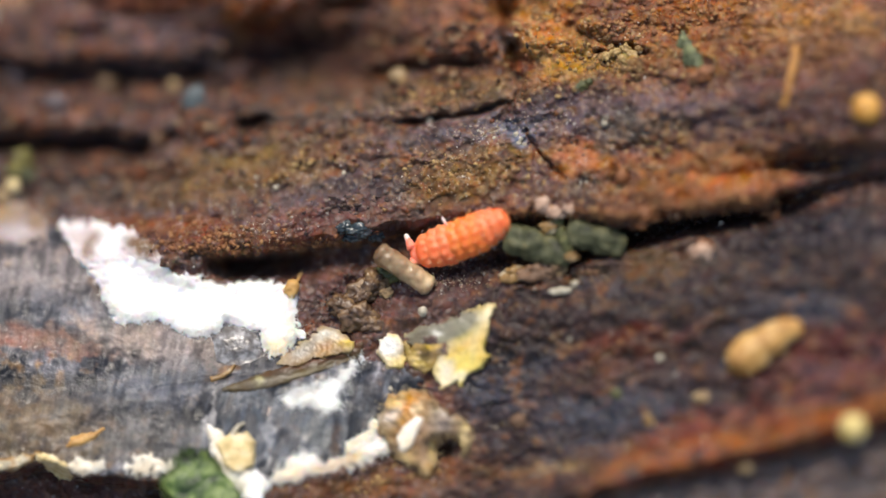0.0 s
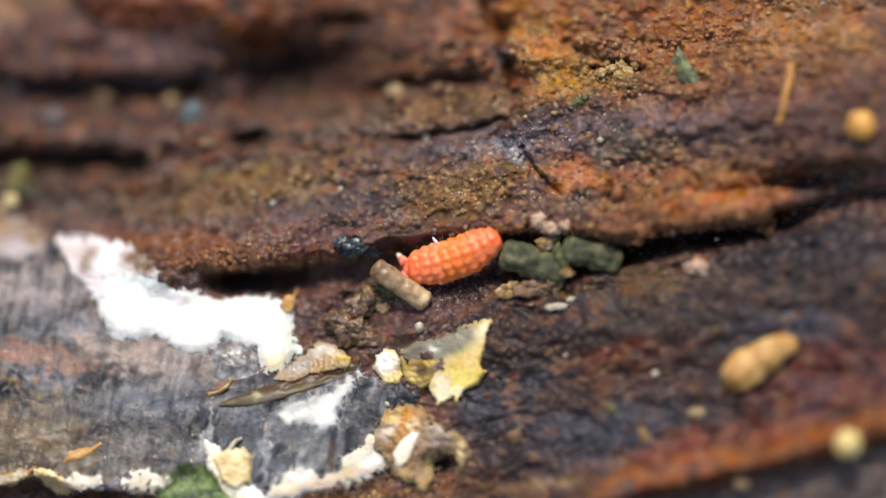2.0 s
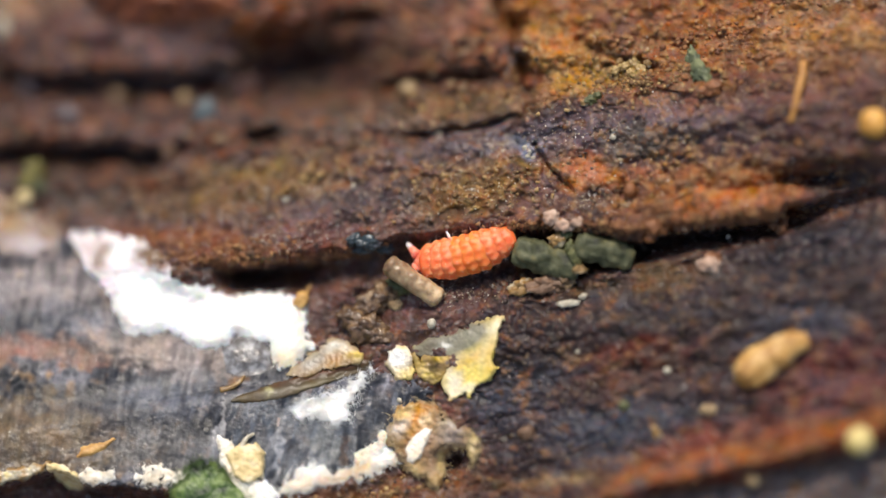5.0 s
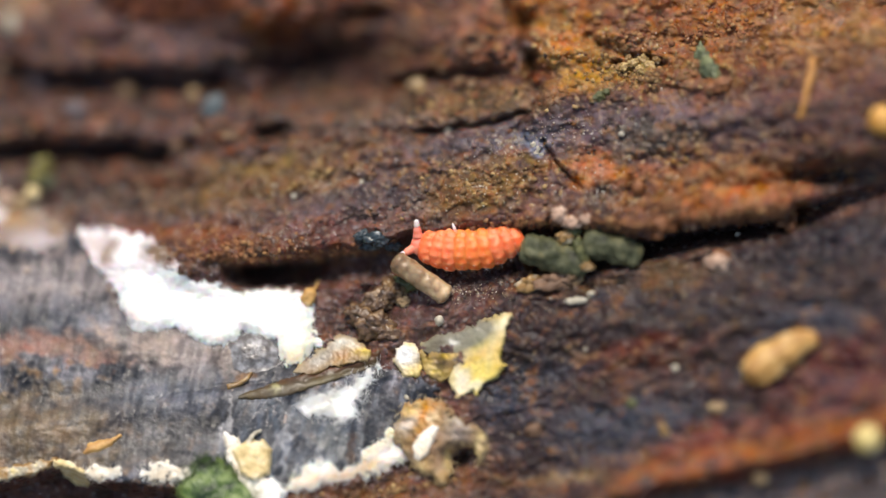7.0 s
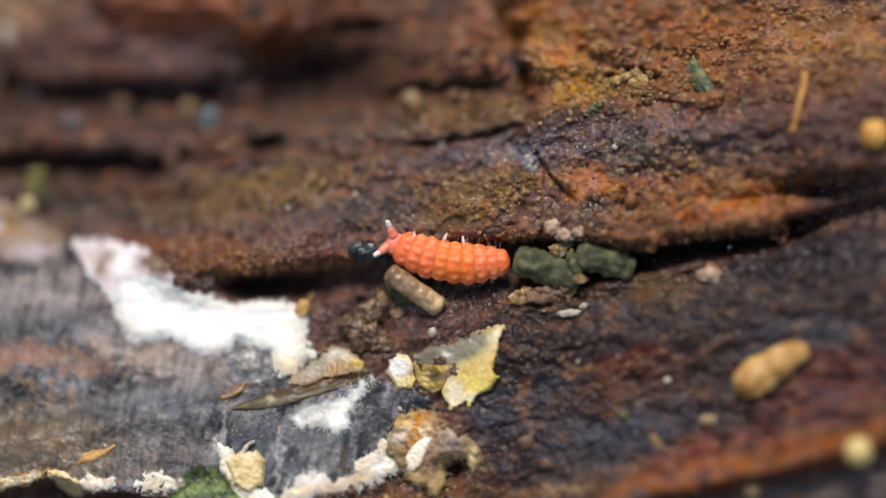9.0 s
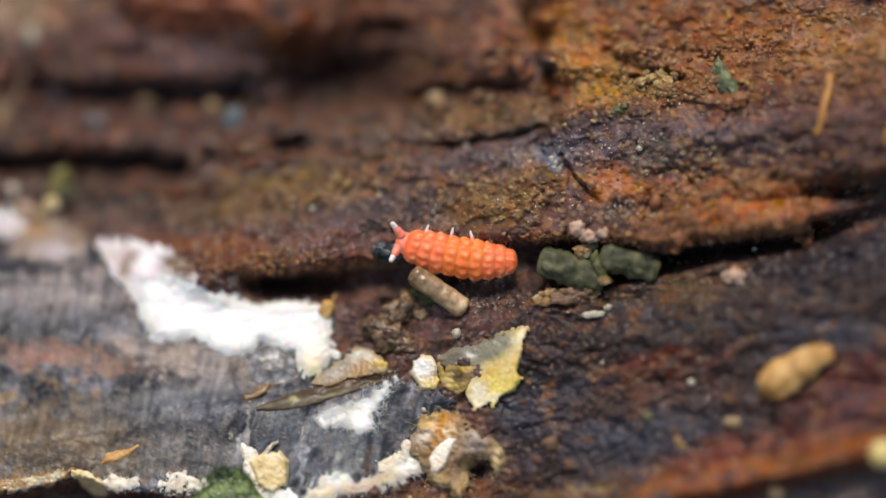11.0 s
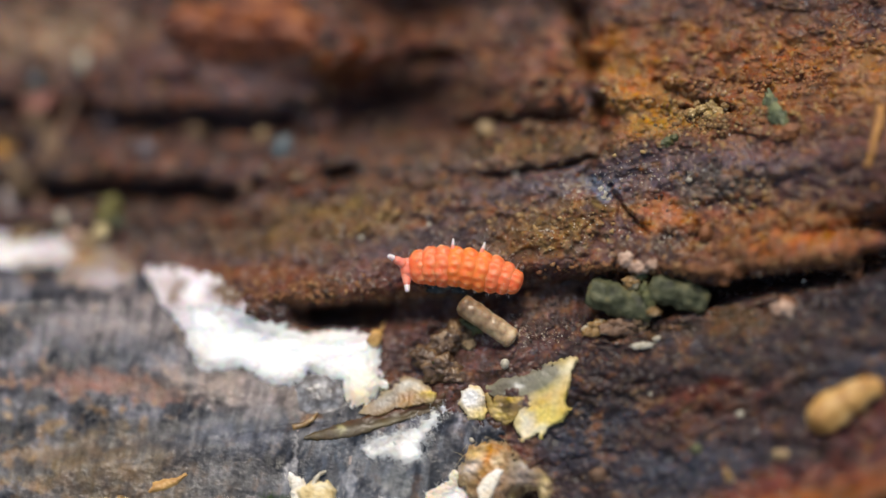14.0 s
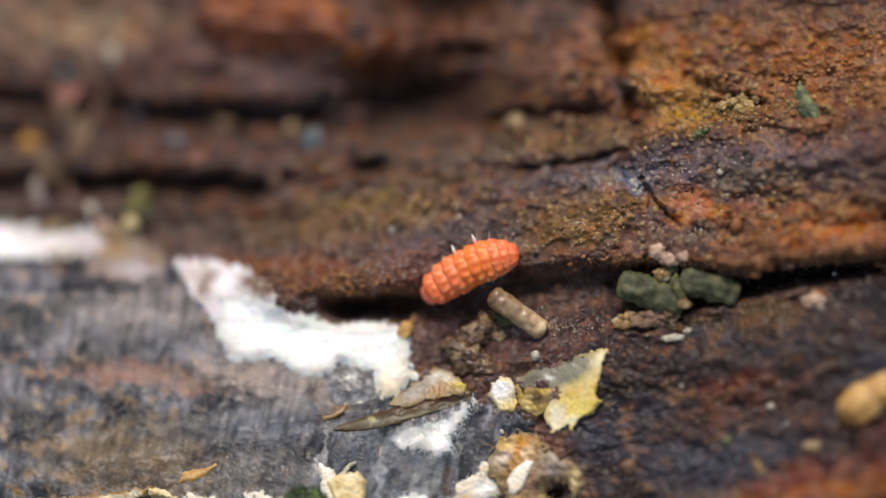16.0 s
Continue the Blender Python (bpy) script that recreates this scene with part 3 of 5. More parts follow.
    lay((0.200, 0.075, 0.028), 0.55 * upper * step(0.25, 0.8, fbm(x / 40, q / 22, 107, 3)))
    lay((0.120, 0.084, 0.074), 0.45 * upper * step(0.3, 0.8, fbm(x / 30, q / 20, 108, 3)))
    lay((0.085, 0.062, 0.060), 0.35 * far * step(0.25, 0.8, fbm(x / 30, q / 18, 109, 4)))
    lay((0.050, 0.030, 0.025), 0.35 * far * step(0.25, 0.8, fbm(x / 24, q / 16, 110, 4)))
    zone(0.370, 0.135, 0.048, 1300, 332, 130, 38, -4, 0.6)
    zone(0.370, 0.140, 0.052, 1062, 300, 64, 26, 8, 0.6)
    zone(0.350, 0.135, 0.042, 975, 38, 84, 60, 20, 0.5)
    zone(0.340, 0.180, 0.052, 1045, 125, 80, 32, 4, 0.5)
    zone(0.300, 0.150, 0.060, 1470, 40, 130, 56, -6, 0.5)
    # grooves and hollow again: shade laid into the colour, broader than the cuts
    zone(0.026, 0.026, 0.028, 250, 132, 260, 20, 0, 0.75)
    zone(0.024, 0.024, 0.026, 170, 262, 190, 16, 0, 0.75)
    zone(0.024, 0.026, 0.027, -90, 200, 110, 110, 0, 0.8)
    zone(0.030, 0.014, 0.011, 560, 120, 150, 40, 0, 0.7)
    zone(0.330, 0.115, 0.042, 1310, 330, 140, 46, -4, 0.6)
    zone(0.030, 0.024, 0.022, 1180, 560, 130, 40, -10, 0.6)
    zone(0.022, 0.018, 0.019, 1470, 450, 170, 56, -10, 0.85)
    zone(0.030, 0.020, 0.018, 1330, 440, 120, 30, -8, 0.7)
    zone(0.055, 0.027, 0.022, 1440, 225, 150, 46, -6, 0.6)
    # cloudy stains, then a tone of its own for each granule
    col = col * np.clip(1 + 0.30 * n1 + 0.32 * n2, 0.45, 1.8)[:, None]
    lay((0.24, 0.115, 0.034), (0.25 + 0.75 * crumb) * 0.4 * step(0.45, 1.0, n2 + 0.6 * n3) * step(430, 380, y))
    lay((0.105, 0.058, 0.025), 0.55 * near * step(0.3, 0.9, n2 + 0.5 * n3))
    lay((0.042, 0.041, 0.044), 0.45 * near * step(0.25, 0.8, n1 - 0.4 * n2))
    jx, jy = x + 3 * fbm(x / 23, y / 23, 165, 2), y + 3 * fbm(x / 23, y / 23, 166, 2)
    own = cells(jx, jy, 8.5, 172)[1]
    grain1, grain2 = beads(jx, 1.1 * jy, 15, 171, 0.35), beads(jx, jy, 8.5, 172, 0.3)
    col = col * (0.86 + 0.30 * grain1 + 0.34 * grain2)[:, None]
    lay((0.30, 0.165, 0.055), crumb * (0.40 * grain1 + 0.5 * grain2 * step(0.6, 0.95, own)))
    lay((0.36, 0.25, 0.110), (0.15 + 0.6 * crumb) * grain2 * step(0.86, 0.98, own))
    col = col * np.array((1.05, 1.08, 1.28))
    # bluish-grey glints painted onto single beads
    lay((0.19, 0.165, 0.170), (1 - crumb) * 0.6 * grain2 * step(0.7, 0.98, own) * step(150, 260, y) * far)
    return col


def wetness(x, y):
    """Where a film of water lies on the wood, 0 to 1."""
    w = 0.6 * blob(x, y, 1180, 225, 260, 40, -3) + 1.0 * blob(x, y, 946, 254, 24, 22) + 0.8 * blob(x, y, 930, 250, 120, 40) + 0.5 * blob(x, y, 620, 370, 160, 45, -12) + 0.2 * blob(x, y, 1050, 650, 260, 140, -8)
    return np.clip(0.06 + w * (0.6 + 0.6 * fbm(x / 30, y / 22, 181, 3)), 0, 1)


def build_log():
    xs = spread(-220, 1670, 1.7, -70000, 82000)
    ys = spread(-110, 950, 1.7, 441 - 9300, 441 + 9300)
    gx, gy = np.meshgrid(xs, ys)
    v, q = sheet_arrays(gx, gy, height(gx, gy))
    me = quads_mesh("rotten_log", v, q, WOOD)
    col = np.ones((len(v), 4), np.float32)
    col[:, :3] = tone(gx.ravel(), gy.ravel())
    col[:, 3] = wetness(gx.ravel(), gy.ravel())
    attr = me.color_attributes.new("tone", "FLOAT_COLOR", "POINT")
    attr.data.foreach_set("color", col.ravel())
    ob = new("rotten_log", me)
    ob.matrix_world = LOG
    tagged(ob, "wet rotten log, rust and dark brown, with a deep crevice along the grain", "log", kind="structure")
    # the far half of the trunk
    bm = bmesh.new()
    bmesh.ops.create_cone(bm, cap_ends=True, segments=64, radius1=9250 * U, radius2=9250 * U, depth=151000 * U, matrix=Matrix.Translation((5200 * U, 0, -9750 * U)) @ Matrix.Rotation(radians(90), 4, "Y"))
    back = bpy.data.meshes.new("trunk")
    bm.to_mesh(back)
    bm.free()
    back.materials.append(CRUMB)
    part("trunk", back, ob, "dark brown bark side of the log")
    return ob


def build_ground():
    bm = bmesh.new()
    bmesh.ops.create_grid(bm, x_segments=8, y_segments=8, size=600)
    me = bpy.data.meshes.new("ground")
    bm.to_mesh(me)
    bm.free()
    me.materials.append(SOIL)
    ob = new("ground", me)
    ob.location = (0, 0, -0.262)
    tagged(ob, "dark brown forest floor under the log", "ground", kind="structure")


build_log()
build_ground()


# ---- skins and crusts that lie on the wood ----
def crust(name, outline, mat, thick, label, category, rag=6.0, lump=4.0, cell=2.4, edge=14.0, lump_size=9.0, hairs=0, hair_len=16.0, seed=1, group="", tilt=0.0, along_y=1.0, drape=0.35, tint=None, parent=None, over=1.5, hair=None):
    px, py = [p[0] for p in outline], [p[1] for p in outline]
    cx, cy = sum(px) / len(px), sum(py) / len(py)
    gx, gy = np.meshgrid(np.arange(min(px) - 12, max(px) + 12, cell), np.arange(min(py) - 12, max(py) + 12, cell))
    even = inside(gx, gy, outline) + 4
    sd = even + rag * fbm(gx / 16, gy / 16, 100 + seed, 4, 0.6)
    body = step(-0.6 * rag, edge, even + 0.5 * rag * fbm(gx / 30, gy / 30, 150 + seed, 2))
    base = coarse(gx, gy) + drape * fine(gx, gy) + (1 - drape) * 5
    relief = lump * (np.abs(grad(gx / lump_size, gy / (lump_size * along_y), 200 + seed)) + 0.6 * np.abs(grad(gx / lump_size * 2.1, gy / (lump_size * along_y) * 2.1, 300 + seed)) - 0.2)
    hs = np.where(sd > 0, base + over + thick * body + relief * step(0, edge * 0.8, even) + tilt * (gx - cx) * body, height(gx, gy) - 5)
    v, q = sheet_arrays(gx, gy, hs, sd > 0)
    origin = raised(cx, cy, float(rest(cx, cy)))
    me = quads_mesh(name, v - np.array(origin), q, mat)
    if tint:
        used = v + 0.0
        k = 1 - used[:, 2] / U / REACH
        col = np.ones((len(used), 4), np.float32)
        col[:, :3] = tint(used[:, 0] / U / k + 784, 441 - used[:, 1] / U / k)
        me.color_attributes.new("tone", "FLOAT_COLOR", "POINT").data.foreach_set("color", col.ravel())
    ob = new(name, me)
    ob.matrix_basis = LOG @ Matrix.Translation(origin)
    if parent is None:
        tagged(ob, label, category, group)
    else:
        ob.parent = parent
        ob.matrix_basis = parent.matrix_basis.inverted() @ LOG @ Matrix.Translation(origin)
        tagged(ob, label)
    if hairs:
        rng = random.Random(seed)
        inner = np.argwhere((sd > 0) & (sd < edge * 1.2))
        strands = []
        for _ in range(hairs):
            r, c = inner[rng.randrange(len(inner))]
            x, y, h = gx[r, c], gy[r, c], hs[r, c]
            a, n = rng.uniform(0, 6.28), rng.uniform(0.3, 1) * hair_len
            k1, k2 = rng.uniform(-0.6, 0.6), rng.uniform(0.2, 1.0)
            pts = [raised(x + n * f * math.cos(a + k1 * f), y + n * f * math.sin(a + k1 * f), h + n * k2 * f * (1 - 0.6 * f)) - origin for f in (0, 0.4, 0.75, 1.0)]
            strands.append(pts)
        part("hyphae", threads("hyphae", strands, 0.3 * U, hair or (WHITE if tint else mat)), ob, "fine pale threads", kind="stuff")
    return ob


def threads(name, strands, radius, mat):
    """Thin tapering three-sided threads along the given runs of points."""
    verts, faces = [], []
    for pts in strands:
        start, n = len(verts), len(pts)
        for i, p in enumerate(pts):
            d = (pts[min(i + 1, n - 1)] - pts[max(i - 1, 0)]).normalized()
            s = d.orthogonal().normalized()
            u = d.cross(s)
            r = radius * (1 - 0.75 * i / (n - 1))
            for k in range(3):
                verts.append(p + r * (math.cos(2.094 * k) * s + math.sin(2.094 * k) * u))
        for i in range(n - 1):
            for k in range(3):
                a, b = start + 3 * i + k, start + 3 * i + (k + 1) % 3
                faces.append((a, b, b + 3, a + 3))
    return mesh_of(name, verts, faces, mat)


def skin_tone(x, y):
    """Lilac-grey, slate, rust-brown and olive stains of the fungal skin, with some painted sheen."""
    n1, n2, n3 = fbm(x / 90, y / 60, 81, 4), fbm(x / 30, y / 26, 82, 4), fbm((x + 0.2 * y + 14 * fbm(x / 40, y / 40, 85, 2)) / 9, y / 36, 83, 4, 0.6)
    wave = 5 * fbm(x / 150, y / 110, 86, 2)
    s1 = fbm((x + 0.22 * y + wave) / 15, y / 62, 87, 3, 0.55)
    s2 = fbm((x + 0.22 * y + wave) / 6, y / 30, 88, 3, 0.6)
    dark, slate = np.array((0.022, 0.023, 0.028)), np.array((0.105, 0.108, 0.122))
    col = dark[None] + (slate - dark)[None] * step(-0.9, 0.8, 0.6 * s1 + 0.1 * s2 + 0.9 * n1)[:, None]

    def lay(c, a):
        nonlocal col
        a = np.clip(a, 0, 1)[:, None]
        col = col * (1 - a) + np.array(c)[None] * a

    left = step(420, 330, x)
    lay((0.33, 0.31, 0.325), 0.6 * step(0.0, 0.9, 0.7 * s1 + 0.3 * s2 + 0.8 * n1 + 0.5 * blob(x, y, 150, 520, 170, 60) - 0.15))
    lay((0.23, 0.165, 0.14), 0.4 * step(0.0, 0.7, n2 + 0.6 * n1 + 0.4 * blob(x, y, 170, 480, 200, 110) - 0.15))
    lay((0.30, 0.135, 0.085), 0.75 * step(0.05, 0.7, n2 * 0.8 + blob(x, y, 80, 615, 190, 32, 4) - 0.25))
    lay((0.24, 0.15, 0.07), 0.8 * step(0.1, 0.8, n2 * 0.9 + blob(x, y, 30, 750, 170, 80) + 0.4 * blob(x, y, 200, 800, 160, 40) - 0.15))
    lay((0.40, 0.325, 0.28), 0.85 * step(0.1, 0.9, n2 * 0.4 + 1.1 * blob(x, y, 310, 615, 150, 50, 8) + 0.6 * blob(x, y, 90, 450, 100, 35) - 0.2))
    lay((0.05, 0.053, 0.062), 0.75 * np.exp(-(((y - 735 + 0.14 * x) / 42) ** 2)) * step(-0.5, 0.4, n1 + 0.3) * step(60, 160, x) * left)
    lay((0.24, 0.24, 0.25), 0.4 * step(0.1, 0.8, s2 + 0.4 * n1) * blob(x, y, 300, 780, 190, 50))
    right = step(370, 430, x) * step(668, 700, y)
    lay((0.026, 0.030, 0.037), 0.85 * right * np.clip(0.9 + 0.6 * s1, 0, 1))
    # grey streaks, with the white-blue sheen painted into them
    lay((0.24, 0.25, 0.265), 0.7 * right * blob(x + 8 * n2, y, 500, 775, 14, 70) + 0.5 * right * step(0.15, 0.8, s1 + 0.5 * s2 + 0.35 * blob(x, y, 560, 790, 70, 50)))
    lay((0.018, 0.019, 0.023), 0.8 * right * (blob(x + 6 * n2, y, 527, 800, 9, 60) + blob(x + 6 * n2, y, 618, 780, 8, 40) + 0.8 * blob(x, y, 660, 715, 34, 40)))
    lay((0.22, 0.11, 0.03), 0.75 * np.exp(-((along(x, y, ((392, 684), (432, 676), (448, 662))) / 7) ** 2)) + 0.45 * np.exp(-((along(x, y, ((540, 664), (640, 642))) / 9) ** 2)))
    crack = 0.6 + 0.4 * grad(x / 22, y / 22, 89)
    lay((0.012, 0.010, 0.010), 1.0 * crack * step(200, 330, x) * np.exp(-((along(x, y + 4 * n2, ((230, 716), (390, 684), (540, 672), (650, 648))) / 4.0) ** 2)))
    lay((0.34, 0.34, 0.35), 0.45 * step(220, 330, x) * np.exp(-((along(x, y + 7 + 4 * n2, ((230, 716), (390, 684), (540, 672))) / 4.0) ** 2)) * step(-0.2, 0.5, n3))
    lay((0.30, 0.30, 0.32), 0.12 * step(0.25, 0.8, n3 + 0.3 * n1))
    col = col * (np.array((1.0, 1.0, 1.03)) * (1 - 0.30 * np.clip(blob(x, y, 310, 735, 230, 45, -6), 0, 1))[:, None])
    col = col * np.clip(1 + 0.45 * n1 + 0.3 * n2, 0.45, 1.7)[:, None] * (0.56 + 0.14 * step(100, 330, x))[:, None]
    streak = step(-0.5, 0.6, 0.9 * s1 + 0.15 * s2)

    def wash(r, g, b, cx, cy, rx, ry, turn=0, k=0.8):
        lay((r, g, b), k * step(0.12, 0.75, blob(x + 14 * n2, y + 14 * n1, cx, cy, rx, ry, turn) + 0.12 * n2) * (0.55 + 0.45 * streak))

    wash(0.25, 0.195, 0.165, 320, 612, 130, 48, 8)
    wash(0.30, 0.26, 0.25, 345, 640, 26, 46, 0, 0.7)
    wash(0.185, 0.155, 0.150, 90, 500, 150, 56)
    wash(0.140, 0.088, 0.062, 205, 535, 18, 40, 10, 0.8)
    wash(0.080, 0.084, 0.098, 120, 560, 150, 30, 4, 0.7)
    wash(0.150, 0.078, 0.056, 80, 612, 140, 26, 4)
    wash(0.075, 0.080, 0.092, 320, 690, 150, 40, -8, 0.8)
    wash(0.088, 0.062, 0.036, 60, 770, 170, 80, 0, 0.75)
    wash(0.110, 0.102, 0.094, 290, 790, 130, 46, -4, 0.8)
    wash(0.100, 0.114, 0.134, 520, 770, 150, 70, -10, 0.85)
    wash(0.20, 0.085, 0.022, 432, 668, 18, 9, -30, 0.9)
    col = col * np.clip(0.95 + (0.2 + 0.16 * step(230, 330, x)) * s1 + 0.08 * s2 + 0.30 * n1 + 0.25 * n2, 0.3, 1.9)[:, None] * (1 - 0.25 * right)[:, None]
    wash(0.30, 0.30, 0.31, 505, 785, 7, 46, 4, 0.9)
    wash(0.26, 0.25, 0.25, 398, 745, 6, 50, 4, 0.9)
    wash(0.135, 0.14, 0.13, 590, 790, 30, 34, 0, 0.7)
    wash(0.10, 0.055, 0.028, 622, 790, 8, 30, 0, 0.8)
    return col


def stain(base, *spots):
    """A colour function: a base with soft, slightly ragged spots (colour, x, y, rx, ry, turn, strength)."""
    def at(x, y):
        wob = fbm(x / 22, y / 22, 95, 3)
        col = np.array(base)[None] * (1 + 0.25 * wob * (1 - max(base) ** 2))[:, None]
        for c, cx, cy, rx, ry, turn, k in spots:
            a = np.clip(k * blob(x + 7 * wob, y - 6 * wob, cx, cy, rx, ry, turn), 0, 1)[:, None]
            col = col * (1 - a) + np.array(c)[None] * a
        return col
    return at


patch_tone = stain((0.90, 0.89, 0.87), ((0.86, 0.70, 0.42), 522, 632, 30, 26, 0, 0.9), ((0.88, 0.80, 0.64), 545, 585, 30, 40, 0, 0.6), ((0.62, 0.55, 0.50), 232, 560, 26, 20, 0, 0.7), ((0.66, 0.60, 0.56), 395, 598, 24, 12, 0, 0.7))
thin_tone = stain((0.74, 0.68, 0.69), ((0.20, 0.135, 0.10), 285, 450, 34, 17, 15, 1.6), ((0.22, 0.15, 0.115), 194, 448, 17, 26, 30, 1.4), ((0.46, 0.38, 0.36), 165, 430, 22, 16, 0, 0.8), ((0.84, 0.80, 0.82), 225, 440, 18, 30, 40, 0.9))
strip_tone = stain((0.80, 0.69, 0.53), ((0.90, 0.87, 0.82), 562, 826, 30, 14, 0, 1.0), ((0.90, 0.87, 0.84), 692, 804, 26, 14, -20, 1.0), ((0.70, 0.48, 0.24), 645, 824, 26, 12, -20, 0.8), ((0.52, 0.36, 0.22), 600, 846, 50, 8, -10, 0.8))
skin = crust("grey_skin", SKIN, SKINNY, 4, "wrinkled blue-grey slimy skin spread over the rotten wood", "fungal skin", 10, 0.0, 2.0, 20, 5.2, seed=3, drape=0.9, tint=skin_tone)
crust("white_fungus_patch", ((210, 478), (262, 462), (300, 475), (320, 490), (345, 502), (385, 508), (420, 524), (470, 517), (520, 516), (550, 528), (550, 575), (562, 606), (530, 640),
      (505, 650), (490, 602), (465, 592), (430, 582), (415, 602), (375, 612), (335, 590), (300, 577), (242, 582), (216, 545)), SOFT, 8,
      "bright white fluffy fungus patch with ragged edges", "fungus", 7, 1.6, 2.0, 16, 14, 2600, 14, over=3.5, seed=5, tint=patch_tone, group="white fungus patches")
crust("thin_fungus_patch", ((140, 410), (200, 408), (262, 424), (300, 450), (312, 482), (262, 480), (215, 520), (185, 490), (158, 455)), SOFT, 8,
      "thin pinkish white fungus film beside the white patch", "fungus", 12, 3.5, 2.2, 12, 12, 250, 10, seed=6, tint=thin_tone)
crust("white_fungus_patch", ((528, 722), (560, 704), (610, 690), (650, 660), (668, 655), (640, 695), (622, 742), (602, 748), (575, 728), (545, 738)), WHITE, 4,
      "small white fungus tuft with frayed threads on the grey skin", "fungus", 10, 2.6, 2.0, 9, 8, 1600, 17, seed=7, group="white fungus patches")
crust("white_fungus_patch", ((510, 868), (520, 845), (545, 822), (562, 814), (582, 824), (602, 836), (640, 824), (668, 798), (690, 788), (714, 793), (718, 812), (690, 826), (650, 840), (610, 852), (570, 856), (540, 868)), SOFT, 5,
      "white and cream fungus strip along the hem of the grey skin", "fungus", 10, 2.2, 2.0, 10, 11, 1500, 13, seed=8, group="white fungus patches", tint=strip_tone)
crust("white_fungus_patch", ((250, 842), (282, 818), (300, 830), (322, 830), (350, 836), (330, 852), (285, 852)), IVORY, 6,
      "small white fungus patch above the green leaf", "fungus", 16, 5, 2.0, 10, 9, 320, 15, seed=9, group="white fungus patches")
crust("white_fungus_patch", ((458, 850), (480, 848), (500, 868), (490, 900), (455, 895)), WHITE, 8,
      "white fungus tuft beside the green leaf", "fungus", 7, 6, 2.0, 8, 7, 160, 13, seed=10, group="white fungus patches")
film_tone = stain((0.26, 0.20, 0.165), ((0.42, 0.37, 0.38), 70, 425, 40, 18, 0, 1.0), ((0.34, 0.20, 0.10), 20, 385, 30, 14, 10, 0.9), ((0.20, 0.12, 0.07), 100, 405, 18, 14, 0, 0.8))
far_tone = stain((0.88, 0.87, 0.86), ((0.52, 0.45, 0.45), -20, 384, 60, 22, 8, 1.0), ((0.62, 0.56, 0.56), -130, 372, 26, 14, 0, 0.9), ((0.36, 0.26, 0.20), -70, 396, 40, 9, 4, 0.8))
crust("thin_fungus_patch", ((-16, 372), (30, 362), (80, 378), (122, 404), (114, 432), (40, 446), (-10, 426)), SOFT, 3,
      "thin brown and pale film between the two white patches", "fungus", 14, 5, 2.4, 12, 14, 100, 10, seed=12, tint=film_tone)
crust("white_fungus_patch", ((-330, 352), (-200, 344), (-140, 356), (-100, 350), (-60, 362), (-20, 354), (4, 368), (20, 386), (-30, 398), (-90, 404), (-200, 408), (-330, 402)), SOFT, 6,
      "soft white fungus patch at the end of the crevice", "fungus", 14, 4, 2.4, 14, 14, 400, 12, seed=11, group="white fungus patches", tint=far_tone)


# ---- loose things on the wood ----
def ground_frame(x, y, lift, turn=0.0, tip=0.0, r=20):
    """A pose on the wood: x along the turn (degrees, uphill positive), z off the log."""
    o = raised(x, y, rest(x, y, r) + lift)
    return LOG @ Matrix.Translation(o) @ Matrix.Rotation(radians(turn), 4, "Z") @ Matrix.Rotation(radians(tip), 4, "Y")


def lump_mesh(name, rx, ry, rz, mat, seed, rough=0.25, detail=3, fine_rough=0.08, waist=0.0, taper=0.0):
    bm = bmesh.new()
    bmesh.ops.create_icosphere(bm, subdivisions=detail, radius=1)
    off = Vector((seed * 3.7, seed * 1.9, seed * 5.3))
    for v in bm.verts:
        p = v.co.copy()
        k = 1 + rough * noise.noise(p * 1.4 + off) + rough * 0.6 * noise.noise(p * 3.1 + off) + fine_rough * noise.noise(p * 8 + off)
        k *= 1 - waist * math.exp(-((p.x - 0.15) / 0.3) ** 2)
        slim = 1 - taper * (p.x + 0.4)
        v.co = Vector((p.x * rx, p.y * ry * slim, p.z * rz * slim)) * k * U
    me = bpy.data.meshes.new(name)
    bm.to_mesh(me)
    bm.free()
    me.materials.append(mat)
    me.polygons.foreach_set("use_smooth", [True] * len(me.polygons))
    return me


def lump(name, x, y, rx, ry, rz, mat, label, category, turn=0.0, seed=1, lift=None, group="", rough=0.25, detail=3, waist=0.0, tip=0.0, taper=0.0):
    ob = new(name, lump_mesh(name, rx, ry, rz, mat, seed, rough, detail, waist=waist, taper=taper))
    ob.matrix_world = ground_frame(x, y, rz * 0.55 if lift is None else lift, turn, tip, 0.6 * max(rx, ry))
    return tagged(ob, label, category, group)


def cluster(name, bits, mat, label, category, part_name="crumb", over=None, rough=0.55):
    """Several crumbs stuck together: an empty at the base with each crumb as a part."""
    x0, y0 = bits[0][:2]
    base = new(name)
    base.matrix_world = ground_frame(x0, y0, 0)
    tagged(base, label, category)
    inv = base.matrix_world.inverted()
    for i, (x, y, rx, ry, turn, *other) in enumerate(bits):
        rz = 0.75 * min(rx, ry)
        me = lump_mesh(part_name, rx, ry, rz, other[0] if other else mat, int(x * 7 + y) % 97, rough, 4, 0.4 * rough)
        part(part_name, me, base, m=inv @ (ground_frame(x, y, 0.6 * rz, turn, 0, 12) if over is None else LOG @ Matrix.Translation(raised(x, y, float(plane(np.array(x), np.array(y))) + over)) @ Matrix.Rotation(radians(turn), 4, "Z")))
    return base


